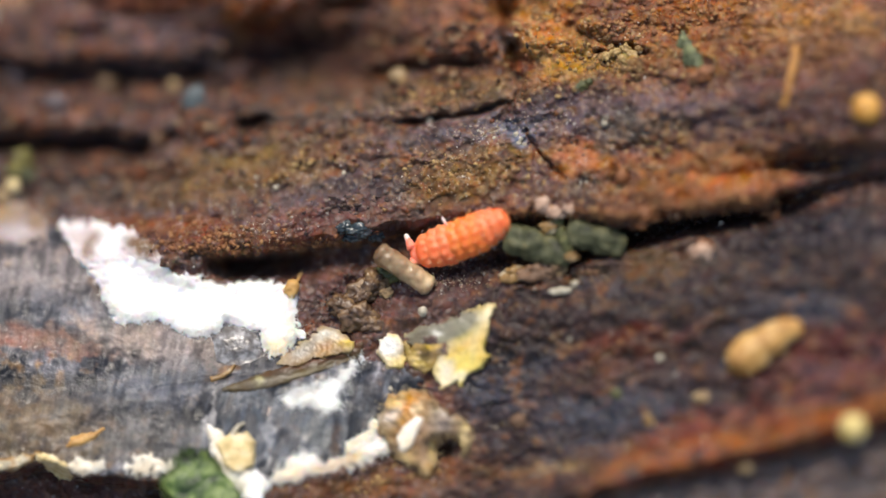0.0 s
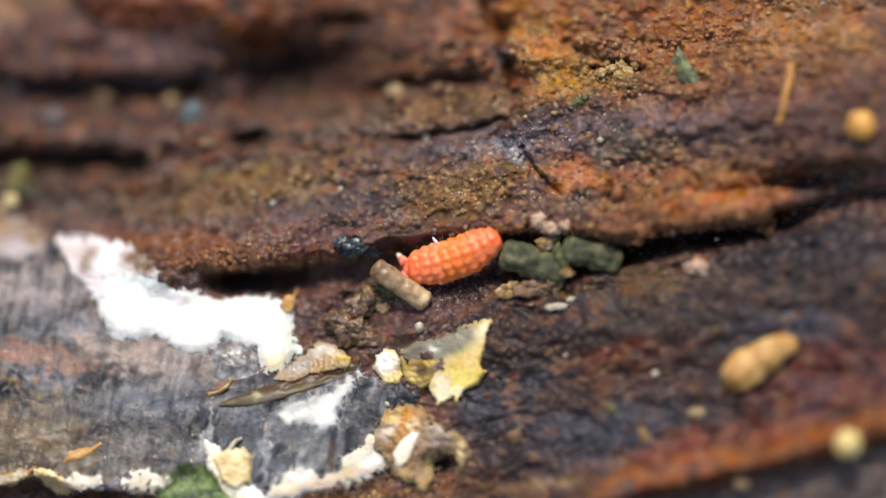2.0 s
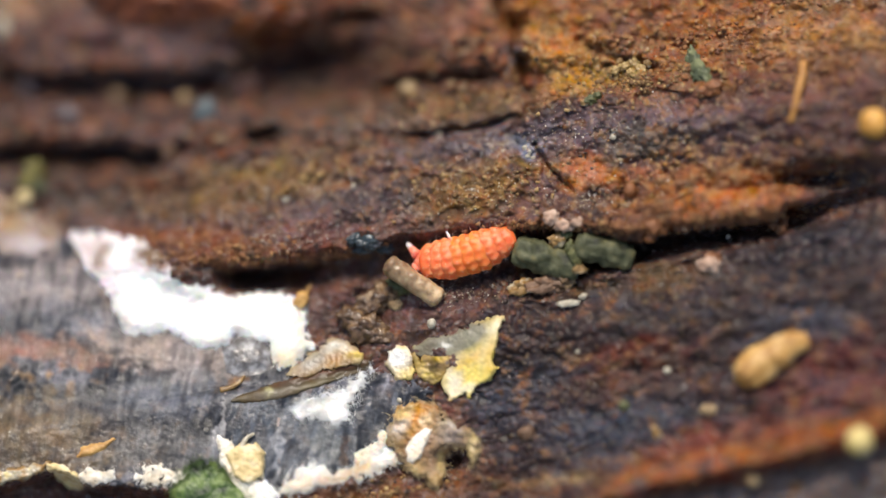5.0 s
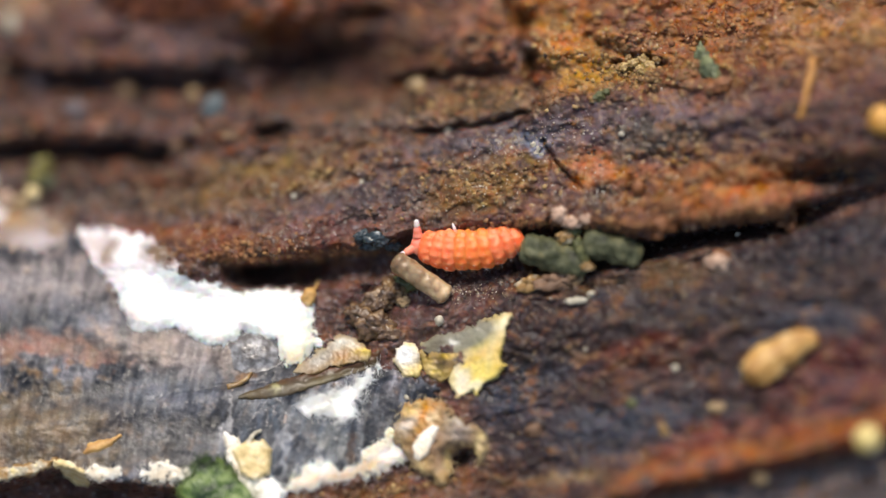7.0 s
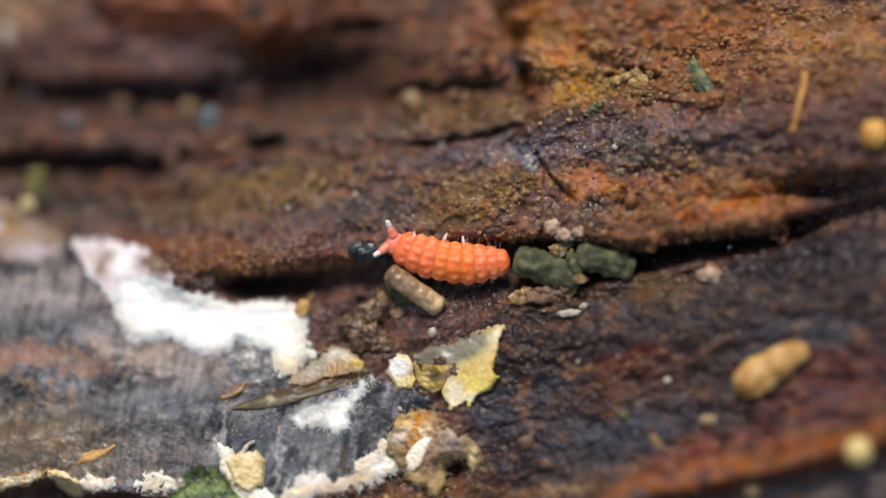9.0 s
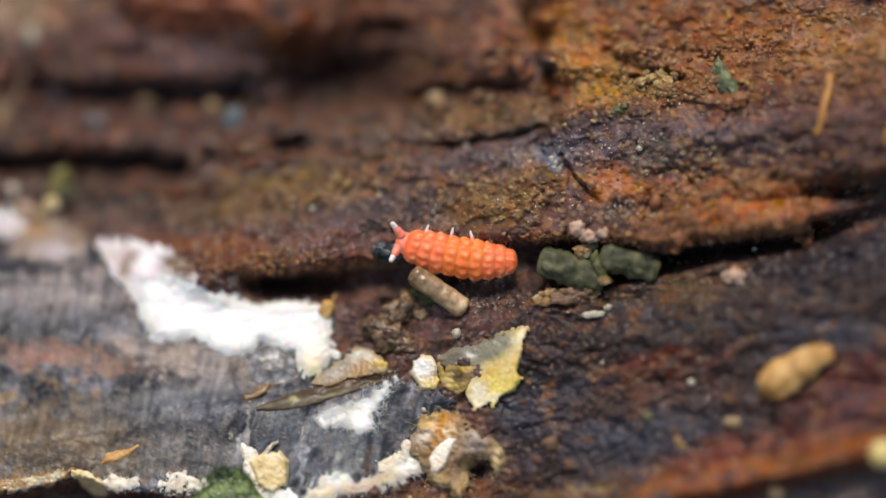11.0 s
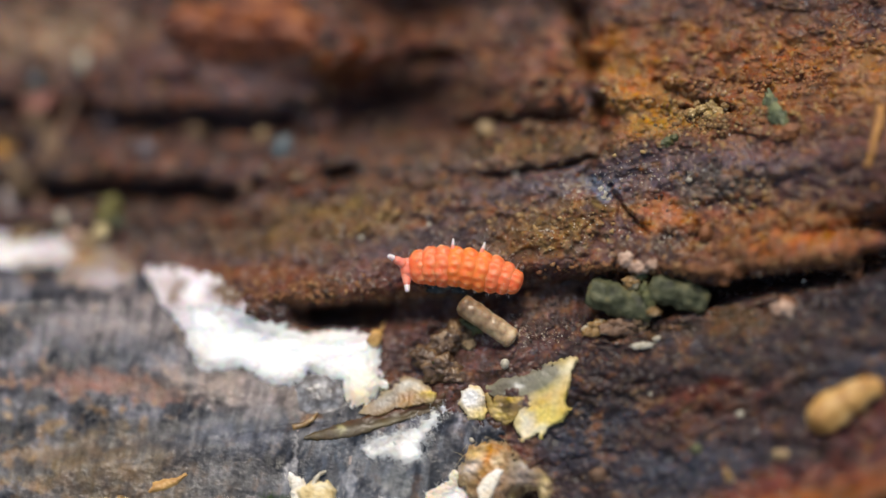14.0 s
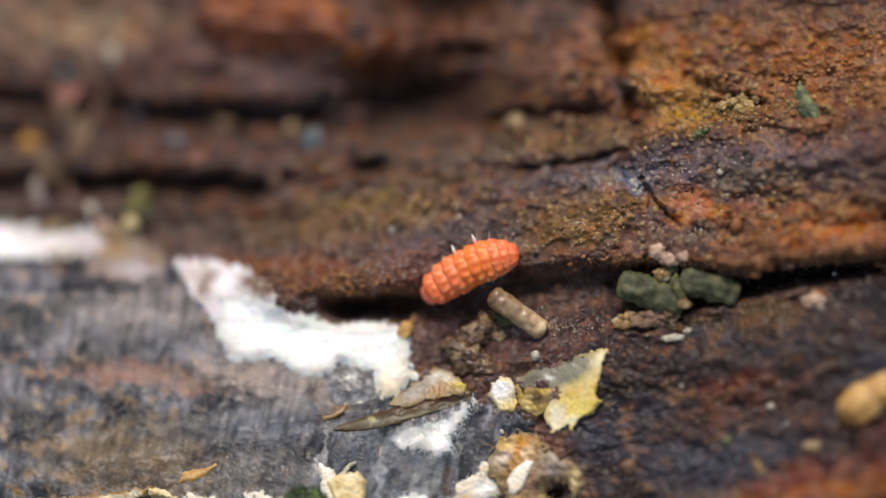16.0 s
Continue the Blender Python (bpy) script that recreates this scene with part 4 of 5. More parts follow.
def rod_mesh(name, length, r, mat, seed, rough=0.2, rings=40, sides=28, taper=0.0, blunt=0.72):
    """A droppings-like rod: a blunt, knobbly cylinder with slight rings."""
    verts, faces = [], []
    off = Vector((seed * 2.3, seed * 4.1, seed))
    half = length / 2
    for i in range(rings + 1):
        f = i / rings
        s = math.sin(math.pi * f) if f in (0, 1) else 1
        e = min(f, 1 - f) * length / r
        rad = r * (1 - taper * f) * (blunt + (1 - blunt) * min(1, e / 0.45) if e > 0 else 0.05)
        rad *= 1 + 0.006 * math.sin(f * 19 + seed)
        for k in range(sides):
            a = 2 * math.pi * k / sides
            p = Vector((f * 2 - 1, math.cos(a), math.sin(a)))
            q = rad * (1 + rough * noise.noise(p * 2.2 + off) + rough * 0.7 * noise.noise(Vector((f * length / r * 2, p.y * 3, p.z * 3)) + off))
            cap = (0.10 * r * noise.noise(p * 2.5 - off)) if min(f, 1 - f) < 0.06 else 0
            verts.append(Vector(((f * 2 - 1) * half + cap, q * p.y, q * p.z)) * U)
    for i in range(rings):
        for k in range(sides):
            a, b = i * sides + k, i * sides + (k + 1) % sides
            faces.append((a, b, b + sides, a + sides))
    faces.append(tuple(reversed(range(sides))))
    faces.append(tuple(range(rings * sides, (rings + 1) * sides)))
    return mesh_of(name, verts, faces, mat)


def pellet(name, x1, y1, x2, y2, r, mat, label, category, lift, seed, taper=0.0, group="", tip=0.0, rough=0.2):
    mx, my = (x1 + x2) / 2, (y1 + y2) / 2
    length, turn = math.hypot(x2 - x1, y2 - y1), math.degrees(math.atan2(y1 - y2, x2 - x1))
    ob = new(name, rod_mesh(name, length, r, mat, seed, rough, taper=taper))
    w = float(plane(np.array(mx), np.array(my))) + lift
    ob.matrix_world = LOG @ Matrix.Translation(raised(mx, my, w)) @ Matrix.Rotation(radians(turn), 4, "Z") @ Matrix.Rotation(radians(tip), 4, "Y")
    return tagged(ob, label, category, group)


def strip(name, points, radius, mat, label, category, lift=4.0, sides=7, ends=0.4, parent=None):
    """A fibre or stalk that follows the wood through chart points."""
    places = [raised(x, y, rest(x, y, 8) + lift + (p[2] if len(p) > 2 else 0)) for p in points for x, y in (p[:2],)]
    origin = places[0].copy()
    verts, faces = [], []
    fine_pts = []
    for a, b in zip(places, places[1:]):
        fine_pts += [a.lerp(b, f / 5) for f in range(5)]
    fine_pts.append(places[-1])
    n = len(fine_pts)
    for i, p in enumerate(fine_pts):
        d = (fine_pts[min(i + 1, n - 1)] - fine_pts[max(i - 1, 0)]).normalized()
        s = d.orthogonal().normalized()
        u = d.cross(s)
        r = radius * U * (1 - (1 - ends) * i / (n - 1)) * (1 + 0.25 * noise.noise(p * 60000))
        for k in range(sides):
            t = 2 * math.pi * k / sides
            verts.append(p - origin + r * (math.cos(t) * s + math.sin(t) * u))
    for i in range(n - 1):
        for k in range(sides):
            a, b = i * sides + k, i * sides + (k + 1) % sides
            faces.append((a, b, b + sides, a + sides))
    faces += [tuple(reversed(range(sides))), tuple(range((n - 1) * sides, n * sides))]
    ob = new(name, mesh_of(name, verts, faces, mat))
    ob.matrix_basis = LOG @ Matrix.Translation(origin)
    if parent is not None:
        ob.parent = parent
        ob.matrix_basis = parent.matrix_basis.inverted() @ ob.matrix_basis
        return tagged(ob, label)
    return tagged(ob, label, category)


# flakes and membranes low on the wood
flake_tone = stain((0.76, 0.58, 0.23), ((0.20, 0.185, 0.135), 812, 597, 72, 26, -20, 2.0), ((0.15, 0.13, 0.09), 770, 618, 26, 18, -20, 1.3), ((0.82, 0.75, 0.55), 812, 668, 14, 26, 0, 1.0), ((0.78, 0.70, 0.50), 840, 684, 26, 10, 0, 0.9), ((0.64, 0.44, 0.13), 846, 632, 30, 7, -30, 0.9), ((0.66, 0.46, 0.14), 880, 650, 10, 14, 0, 0.7), ((0.80, 0.72, 0.48), 890, 574, 9, 14, 20, 0.8), ((0.70, 0.67, 0.60), 802, 606, 9, 6, 0, 1.0), ((0.70, 0.66, 0.58), 786, 620, 7, 5, 0, 0.9))
amber_tone = stain((0.30, 0.215, 0.12), ((0.30, 0.27, 0.22), 566, 634, 36, 13, -30, 1.0), ((0.36, 0.20, 0.08), 604, 632, 17, 13, 0, 0.9), ((0.66, 0.46, 0.18), 640, 622, 16, 8, 20, 1.0), ((0.66, 0.56, 0.44), 624, 610, 14, 7, 0, 0.9), ((0.66, 0.62, 0.54), 600, 608, 16, 8, -20, 0.9), ((0.10, 0.055, 0.025), 580, 656, 70, 7, -14, 1.0))
ochre_tone = stain((0.30, 0.20, 0.085), ((0.05, 0.028, 0.014), 783, 640, 9, 14, 0, 1.3), ((0.56, 0.42, 0.14), 765, 655, 16, 14, 0, 0.9), ((0.58, 0.40, 0.10), 798, 630, 14, 6, 0, 0.9), ((0.22, 0.15, 0.06), 776, 670, 14, 8, 0, 0.9))
cream_tone = stain((0.62, 0.47, 0.22), ((0.84, 0.81, 0.76), 716, 628, 20, 19, 0, 1.5))
crust_tone = stain((0.24, 0.155, 0.09), ((0.55, 0.25, 0.055), 752, 734, 30, 26, 0, 1.0), ((0.74, 0.54, 0.26), 728, 728, 15, 14, 0, 0.9), ((0.76, 0.58, 0.36), 766, 736, 9, 12, 0, 0.9), ((0.80, 0.72, 0.64), 716, 752, 18, 9, -20, 0.9), ((0.27, 0.21, 0.17), 806, 764, 34, 18, 25, 1.1),
                   ((0.50, 0.46, 0.42), 812, 750, 20, 6, 30, 0.8), ((0.60, 0.45, 0.22), 850, 786, 10, 24, 0, 1.0), ((0.20, 0.13, 0.07), 708, 778, 14, 24, 0, 0.9), ((0.58, 0.42, 0.22), 742, 826, 12, 12, 0, 0.8), ((0.55, 0.42, 0.22), 793, 815, 8, 18, 0, 0.8), ((0.42, 0.28, 0.12), 780, 844, 14, 12, 0, 0.8))
splinter_tone = stain((0.060, 0.042, 0.020), ((0.075, 0.026, 0.010), 590, 650, 90, 8, -15, 1.2), ((0.07, 0.055, 0.032), 500, 690, 22, 10, -15, 0.9), ((0.13, 0.105, 0.06), 560, 676, 40, 6, -15, 0.8), ((0.34, 0.30, 0.16), 488, 686, 6, 8, 0, 1.0))
crust("grey_blister", ((404, 606), (438, 588), (468, 590), (494, 618), (492, 648), (455, 660), (414, 654)), BLISTER, 13, "grey-brown glistening blister below the white patch", "blister", 7, 1.5, 2.0, 30, 9, seed=37, along_y=2.0)
crust("wood_splinter", ((424, 704), (470, 686), (500, 676), (545, 662), (600, 646), (648, 630), (670, 624), (664, 640), (640, 655), (600, 668), (550, 684), (510, 697), (470, 703)), SHEET, 1.5,
      "flat glossy olive-brown splinter lying under the amber membrane", "splinter", 1.5, 0.8, 2.0, 5, 30, seed=39, tint=splinter_tone, drape=0.3, over=3.5)
crust("amber_membrane", ((522, 658), (540, 642), (559, 628), (579, 610), (600, 598), (629, 605), (655, 622), (650, 634), (622, 643), (589, 650), (545, 664)), SHEET, 7,
      "translucent beige membrane flake at the edge of the white patch", "flake", 7, 2.2, 1.8, 6, 11, seed=21, tilt=0.06, tint=amber_tone, drape=0.1)
crust("yellow_flake", ((749, 609), (775, 600), (809, 590), (840, 579), (869, 567), (892, 557), (900, 560), (894, 580), (889, 598), (885, 615), (881, 630), (887, 648), (880, 662), (862, 672), (852, 680), (843, 696), (836, 686), (826, 692), (812, 700), (806, 688), (799, 671), (793, 648),
      (802, 637), (786, 632), (770, 628), (752, 622)), SHEET, 5,
      "torn yellow and grey translucent flake standing off the dark wood", "flake", 6, 1.6, 1.8, 5, 16, seed=22, tilt=0.06, tint=flake_tone, drape=0.1)
crust("ochre_flake", ((744, 624), (756, 634), (768, 626), (790, 628), (812, 628), (806, 645), (796, 660), (785, 674), (772, 670), (762, 665), (752, 652)), SHEET, 4,
      "ochre flake with darker folds beside the yellow flake", "flake", 6, 3, 1.8, 6, 12, seed=24, tint=ochre_tone)
crust("cream_flake", ((704, 622), (716, 609), (732, 611), (741, 625), (738, 645), (744, 656), (738, 665), (716, 665), (708, 650), (701, 638)), SHEET, 7, "small white and yellow crust beside the ochre flake", "flake", 4, 3, 1.8, 8, 10, seed=25, tint=cream_tone)
clump = crust("brown_crust", ((698, 775), (706, 745), (722, 716), (752, 706), (782, 712), (798, 738), (822, 752), (846, 762), (860, 780), (856, 812), (846, 816), (838, 790), (812, 786), (802, 806), (798, 834), (784, 856), (764, 842), (742, 830), (720, 810)), SHEET, 13,
      "lumpy amber-brown crust with frayed edges", "crust", 9, 10, 2.0, 9, 22, 420, 18, seed=26, tint=crust_tone, hair=CREAM)
crust("white_crumb", ((730, 790), (742, 770), (766, 752), (778, 756), (768, 780), (756, 806), (742, 818), (732, 810)), IVORY, 20, "chalky white crumb on the amber-brown crust", "crumb", 5, 5, 2.0, 8, 8, seed=27, parent=clump)
crust("cream_crust", ((412, 798), (436, 784), (464, 782), (478, 798), (476, 836), (452, 852), (426, 838)), CREAM, 18, "curled cream crust beside the green leaf", "crust", 4, 5, 2.0, 8, 10, seed=28)
crust("white_fungus_patch", ((398, 768), (418, 776), (428, 800), (446, 836), (474, 852), (484, 880), (452, 884), (424, 850), (404, 814)), IVORY, 9,
      "narrow white fungus edge along the cream crust", "fungus", 5, 5, 2.0, 7, 7, 120, 12, seed=29, group="white fungus patches")
crust("green_leaf", ((318, 862), (338, 828), (368, 812), (408, 826), (440, 846), (456, 880), (462, 935), (330, 945)), MOSS, 8, "small torn green leaf piece on the grey skin", "leaf", 9, 2.4, 2.0, 9, 5, 2600, 17, seed=30, along_y=4.0)
crust("hem", ((96, 816), (120, 818), (146, 834), (152, 856), (130, 852), (112, 836)), CREAM, 9, "cream and ochre hem of the grey skin", "flake", 5, 5, 2.0, 7, 8, seed=31, parent=skin)
crust("hem", ((-160, 842), (-60, 836), (60, 822), (98, 812), (70, 836), (-40, 858), (-150, 862)), HORN, 7, "amber hem of the grey skin over the dark hollow", "flake", 6, 4, 2.4, 7, 8, seed=32, parent=skin)
crust("pale_strip", ((640, 800), (668, 790), (690, 760), (700, 766), (690, 790), (660, 812), (642, 815)), SOFT, 5, "pale fungus strip running into the amber crust", "fungus", 5, 4, 2.0, 7, 8, 300, 10, seed=33, tint=strip_tone)

crust("yellow_scale", ((150, 801), (157, 788), (176, 781), (194, 779), (212, 771), (197, 787), (174, 798)), AMBER, 7, "small bright yellow scale on the grey skin", "scale", 2, 2, 2.0, 8, 8, seed=38)
lump("orange_tip", 546, 526, 13, 17, 12, AMBER, "orange-brown curled tip at the end of the white patch", "crumb", -12, 4, lift=14)
strip("splinter", ((556, 514), (560, 505), (565, 494)), 3.0, AMBER, "tiny amber splinter standing beside the crevice", "splinter", 5)
strip("curled_sliver", ((438, 790, 6), (443, 777, 8), (450, 768, 8), (462, 762, 5)), 5.5, PALE, "thin pale curled sliver on the cream crust", "sliver", 6, ends=0.5)
strip("strand", ((412, 690), (402, 730), (396, 765), (399, 800), (396, 832)), 3.4, FILM, "pale fungus strand running down the grey skin", "strand", 3, parent=skin)
strip("strand", ((506, 735), (502, 770), (506, 815)), 4.4, FILM, "pale fungus strand running down the grey skin", "strand", 3, parent=skin)

# droppings and crumbs in the crevice
pellet("straw_pellet", 697, 459, 794, 526, 19, STRAW, "straw-coloured blunt dropping beside the crevice", "dropping", 52, 3, rough=0.15)
pellet("olive_pellet", 924, 434, 1040, 474, 27, OLIVE, "dark olive cylindrical dropping lodged in the crevice", "dropping", 30, 5, group="olive droppings", rough=0.3)
pellet("olive_pellet", 1032, 426, 1136, 454, 24, OLIVE, "dark olive cylindrical dropping lodged in the crevice", "dropping", 26, 9, group="olive droppings", rough=0.3)
cluster("crumb_heap", ((672, 534, 26, 19, 20), (692, 518, 26, 22, 30), (714, 534, 11, 9, 0, BONE), (722, 500, 20, 16, -20, VERDE), (640, 560, 26, 19, -30), (664, 576, 30, 22, 10), (688, 592, 22, 16, 0), (668, 541, 13, 10, 0, BONE), (646, 576, 14, 11, 40, BONE), (702, 512, 12, 9, 0, BONE)),
        CLOD, "heap of small brown crumbs beside the straw pellet", "crumbs")
cluster("mossy_crumbs", ((1000, 420, 15, 11, 20), (1015, 410, 10, 8, 0, VERDE), (1031, 450, 9, 14, 40, VERDE), (1040, 472, 11, 7, 0), (1022, 432, 8, 10, 0, VERDE)), HORN, "ochre crumbs between the two olive pellets", "crumbs", over=46)
cluster("brown_crumbs", ((944, 503, 27, 15, 12, HORN), (986, 500, 36, 16, 6, TAWNY), (1014, 494, 14, 12, 0)), CRUMB, "brown and pinkish crumbs below the olive pellet", "crumbs")
cluster("pink_crumbs", ((991, 380, 13, 13, 0), (1014, 393, 18, 11, 15), (1035, 388, 11, 9, 0)), PINK, "pale pink crumbs on the brink above the olive pellets", "crumbs")
cluster("pale_chip", ((1022, 532, 20, 5, 6), (1046, 520, 6, 5, 40)), PALE, "flat pale wood chip lying on the dark wood", "chip", "flake")
lump("pale_bead", 777, 568, 8, 10, 7, PALE, "tiny whitish bead below the crevice", "grain", 0, 5)
cluster("slate_crumbs", ((668, 424, 24, 12, 10), (696, 436, 14, 9, 0), (640, 418, 14, 9, 30), (652, 436, 18, 9, 0)), TEAL, "glossy blue-black crumbs on the brink of the crevice", "crumbs")
cluster("reddish_bead", ((1268, 464, 17, 13, 0, PINK), (1276, 452, 13, 9, 10)), RUST, "reddish and pale bead on the dark wood", "bead", "lobe")

# amber buds and specks on the near slope
cluster("amber_bud", ((1356, 642, 46, 32, 31), (1396, 617, 42, 28, 31), (1388, 612, 18, 13, 20, PALE_BUD), (1432, 602, 15, 17, 0)), BUD, "two-lobed amber bud with a paler end lying on the dark slope", "bud", "lobe", rough=0.2)
lump("amber_bud", 1536, 777, 24, 22, 18, YELLOW, "round yellow bud on the rusty rim", "bud", 10, 9, lift=18, rough=0.2)
lump("amber_bud", 1564, 214, 24, 26, 18, ORANGE, "small orange bud on the rusty wood", "bud", 0, 12, lift=14, rough=0.2)
lump("pale_bead", 1269, 723, 10, 15, 8, BONE, "tiny pale bead on the dark slope", "grain", 80, 6)
lump("pale_bead", 1347, 846, 14, 13, 9, BONE, "tiny pale bead on the grey foot of the slope", "grain", 0, 7)
lump("rust_nub", 1130, 331, 12, 13, 12, RUST, "rust-coloured nub on the bank", "crumb", 0, 13)
cluster("rust_crumbs", ((1171, 396, 14, 12, 10), (1166, 410, 11, 12, 0), (1186, 402, 8, 7, 0)), RUST, "rust-coloured crumbs hanging at the brink", "crumbs")
cluster("rust_crumbs", ((1402, 388, 10, 13, 0), (1398, 404, 9, 10, 0), (1385, 396, 8, 6, 0)), RUST, "rust-coloured crumbs hanging at the brink", "crumbs")
cluster("green_scrap", ((1244, 100, 11, 20, 20), (1256, 124, 15, 24, 25, LEAFY), (1276, 150, 19, 11, 20, RUST)), LEAFY, "scrap of green and grey leaf on the rusty wood", "leaf scrap", "scrap")
strip("rust_fibre", ((1438, 106, 8), (1436, 130, 12), (1428, 160, 11), (1424, 184, 8), (1414, 212, 3)), 9.0, TANGERINE, "rust-coloured splinter standing on the crumbling wood", "splinter", 6, ends=0.45)
# specks added to carry the wet glint at this spot
cluster("pale_glint_speck", ((944, 256, 5, 4, 20), (952, 263, 6, 4, 60), (948, 271, 5, 3, 0), (958, 274, 4, 3, 30)), PALE, "pale specks standing in for a wet glint beside the short split", "speck", "grain")

# the blurred upper hollow
lump("cream_bead", 738, 151, 18, 13, 12, BONE, "cream bead lying in an upper groove", "grain", 10, 18)
lump("cream_bead", 341, 170, 13, 14, 11, BONE, "cream bead lying in an upper groove", "grain", 0, 19)
lump("blue_scrap", 376, 192, 22, 27, 10, HAZE, "blue-grey scrap in an upper groove", "scrap", -20, 20)
lump("cream_bead", 20, 40, 11, 19, 10, PALE, "cream bead on the upper wood", "grain", 0, 21)
lump("brown_lump", 222, 166, 20, 17, 14, CRUMB, "brown crumb between two grooves", "crumb", 0, 22)
cluster("moss_tuft", ((74, 296, 17, 20, 10), (62, 318, 16, 18, 0), (84, 322, 12, 14, 30, OLIVE), (58, 340, 14, 13, 0, CREAM), (40, 362, 22, 14, 20, BONE), (12, 350, 18, 20, 0, PINK)), LEMON, "olive moss tuft with tan crumbs beside the crevice", "moss", "tuft")
cluster("red_chip", ((-58, 114, 30, 15, 20), (-70, 96, 12, 12, 0, CRUMB)), ROSY, "reddish chip on the upper wood", "chip", "flake")
cluster("tan_chip", ((-122, 198, 22, 14, 35, ORANGE), (-110, 176, 16, 12, 0), (-60, 150, 18, 26, 30), (-90, 250, 22, 30, 10), (-30, 200, 14, 30, 20)), CRUMB, "tan chip among brown crumbs", "chip", "crumb")
cluster("rotten_wood_piece", ((310, -22, 70, 40, 5), (230, -26, 60, 34, 0), (392, -16, 58, 36, -8), (288, 10, 46, 20, 6), (360, 14, 44, 18, 0), (246, 8, 38, 16, 0), (330, -50, 90, 34, 0), (212, 8, 16, 11, 20), (240, 18, 15, 10, -20), (272, 22, 18, 9, 10), (318, 26, 14, 10, 0), (352, 24, 17, 9, -25), (392, 16, 16, 11, 30), (422, 2, 13, 12, 0), (278, -2, 30, 18, 15), (348, -4, 34, 18, -20)), BRICK, "rust-red crumbly piece of decayed wood above the hollow", "wood piece", "chunk")


strip("brown_stalk", ((6, 106, 6), (-6, 142, 10), (-22, 184, 12), (-44, 232, 10), (-62, 276, 8), (-72, 332, 4)), 8.0, TAWNY, "curved brown stalk among the crumbs at the crevice's end", "stalk", 8, ends=0.8)
strip("brown_stalk", ((-36, 160, 4), (-50, 214, 9), (-56, 264, 10), (-46, 342, 5)), 9.0, TAWNY, "straight brown stalk among the crumbs at the crevice's end", "stalk", 7, ends=0.7)
lump("teal_chip", -60, 80, 14, 20, 8, TEAL, "small blue-black chip beside the reddish chip", "chip", 20, 31)
lump("pale_chip", -12, 318, 9, 16, 8, PALE, "pale upright chip beside the olive moss", "chip", 20, 32)
lump("amber_chip", -84, 350, 34, 11, 9, HORN, "amber flake at the edge of the white fungus", "chip", 22, 33)
lump("grey_scrap", -108, 292, 11, 30, 8, FILM, "grey-green leaf scrap beside the stalks", "leaf scrap", 15, 34)


# small things on the slope, in the grooves and along the hem
lump("brown_lump", 945, 762, 15, 12, 10, TAWNY, "tan-brown crumb on the dark slope", "crumb", 20, 41)
lump("olive_crumb", 1118, 714, 10, 9, 7, VERDE, "small olive crumb on the dark slope", "crumb", 0, 42)
lump("ochre_crumb", 1176, 762, 9, 14, 7, HORN, "small ochre crumb on the dark slope", "crumb", 30, 43)
lump("mauve_lump", 64, 150, 17, 20, 12, MAUVE, "mauve crumb in an upper groove", "crumb", 10, 44)
lump("mauve_lump", 134, 194, 24, 13, 10, MAUVE, "flat mauve crumb below an upper groove", "crumb", 5, 45)
lump("tan_crumb", 312, 258, 13, 15, 10, TAWNY, "tan crumb beside a dark pit in the upper wood", "crumb", 0, 46)
cluster("pale_crystals", ((1104, 118, 7, 8, 0), (1122, 112, 9, 7, 20), (1138, 106, 8, 9, 40), (1150, 116, 10, 7, 0), (1132, 122, 7, 6, 10), (1112, 104, 6, 6, 0, HORN), (1162, 106, 7, 6, 0, HORN)), STRAWY, "pale yellow crystalline grains beside a pit in the rusty wood", "grains", "grain")
cluster("green_crumbs", ((1060, 170, 11, 8, 20), (1072, 164, 7, 7, 0), (1050, 176, 7, 6, 0, HORN)), VERDE, "yellow-green crumbs on the crumbling wood", "crumbs")
strip("amber_sliver", ((402, 686, 0), (420, 681, 2), (436, 672, 4), (445, 660, 2)), 6.0, HORN, "curled amber sliver on the grey skin below the blister", "sliver", 5, ends=0.5)
crust("white_fungus_patch", ((150, 836), (166, 822), (184, 828), (204, 826), (214, 838), (190, 846), (166, 848)), IVORY, 5, "small torn white fungus scrap at the hem of the grey skin", "fungus", 8, 3, 2.0, 7, 8, 240, 12, seed=47, group="white fungus patches")


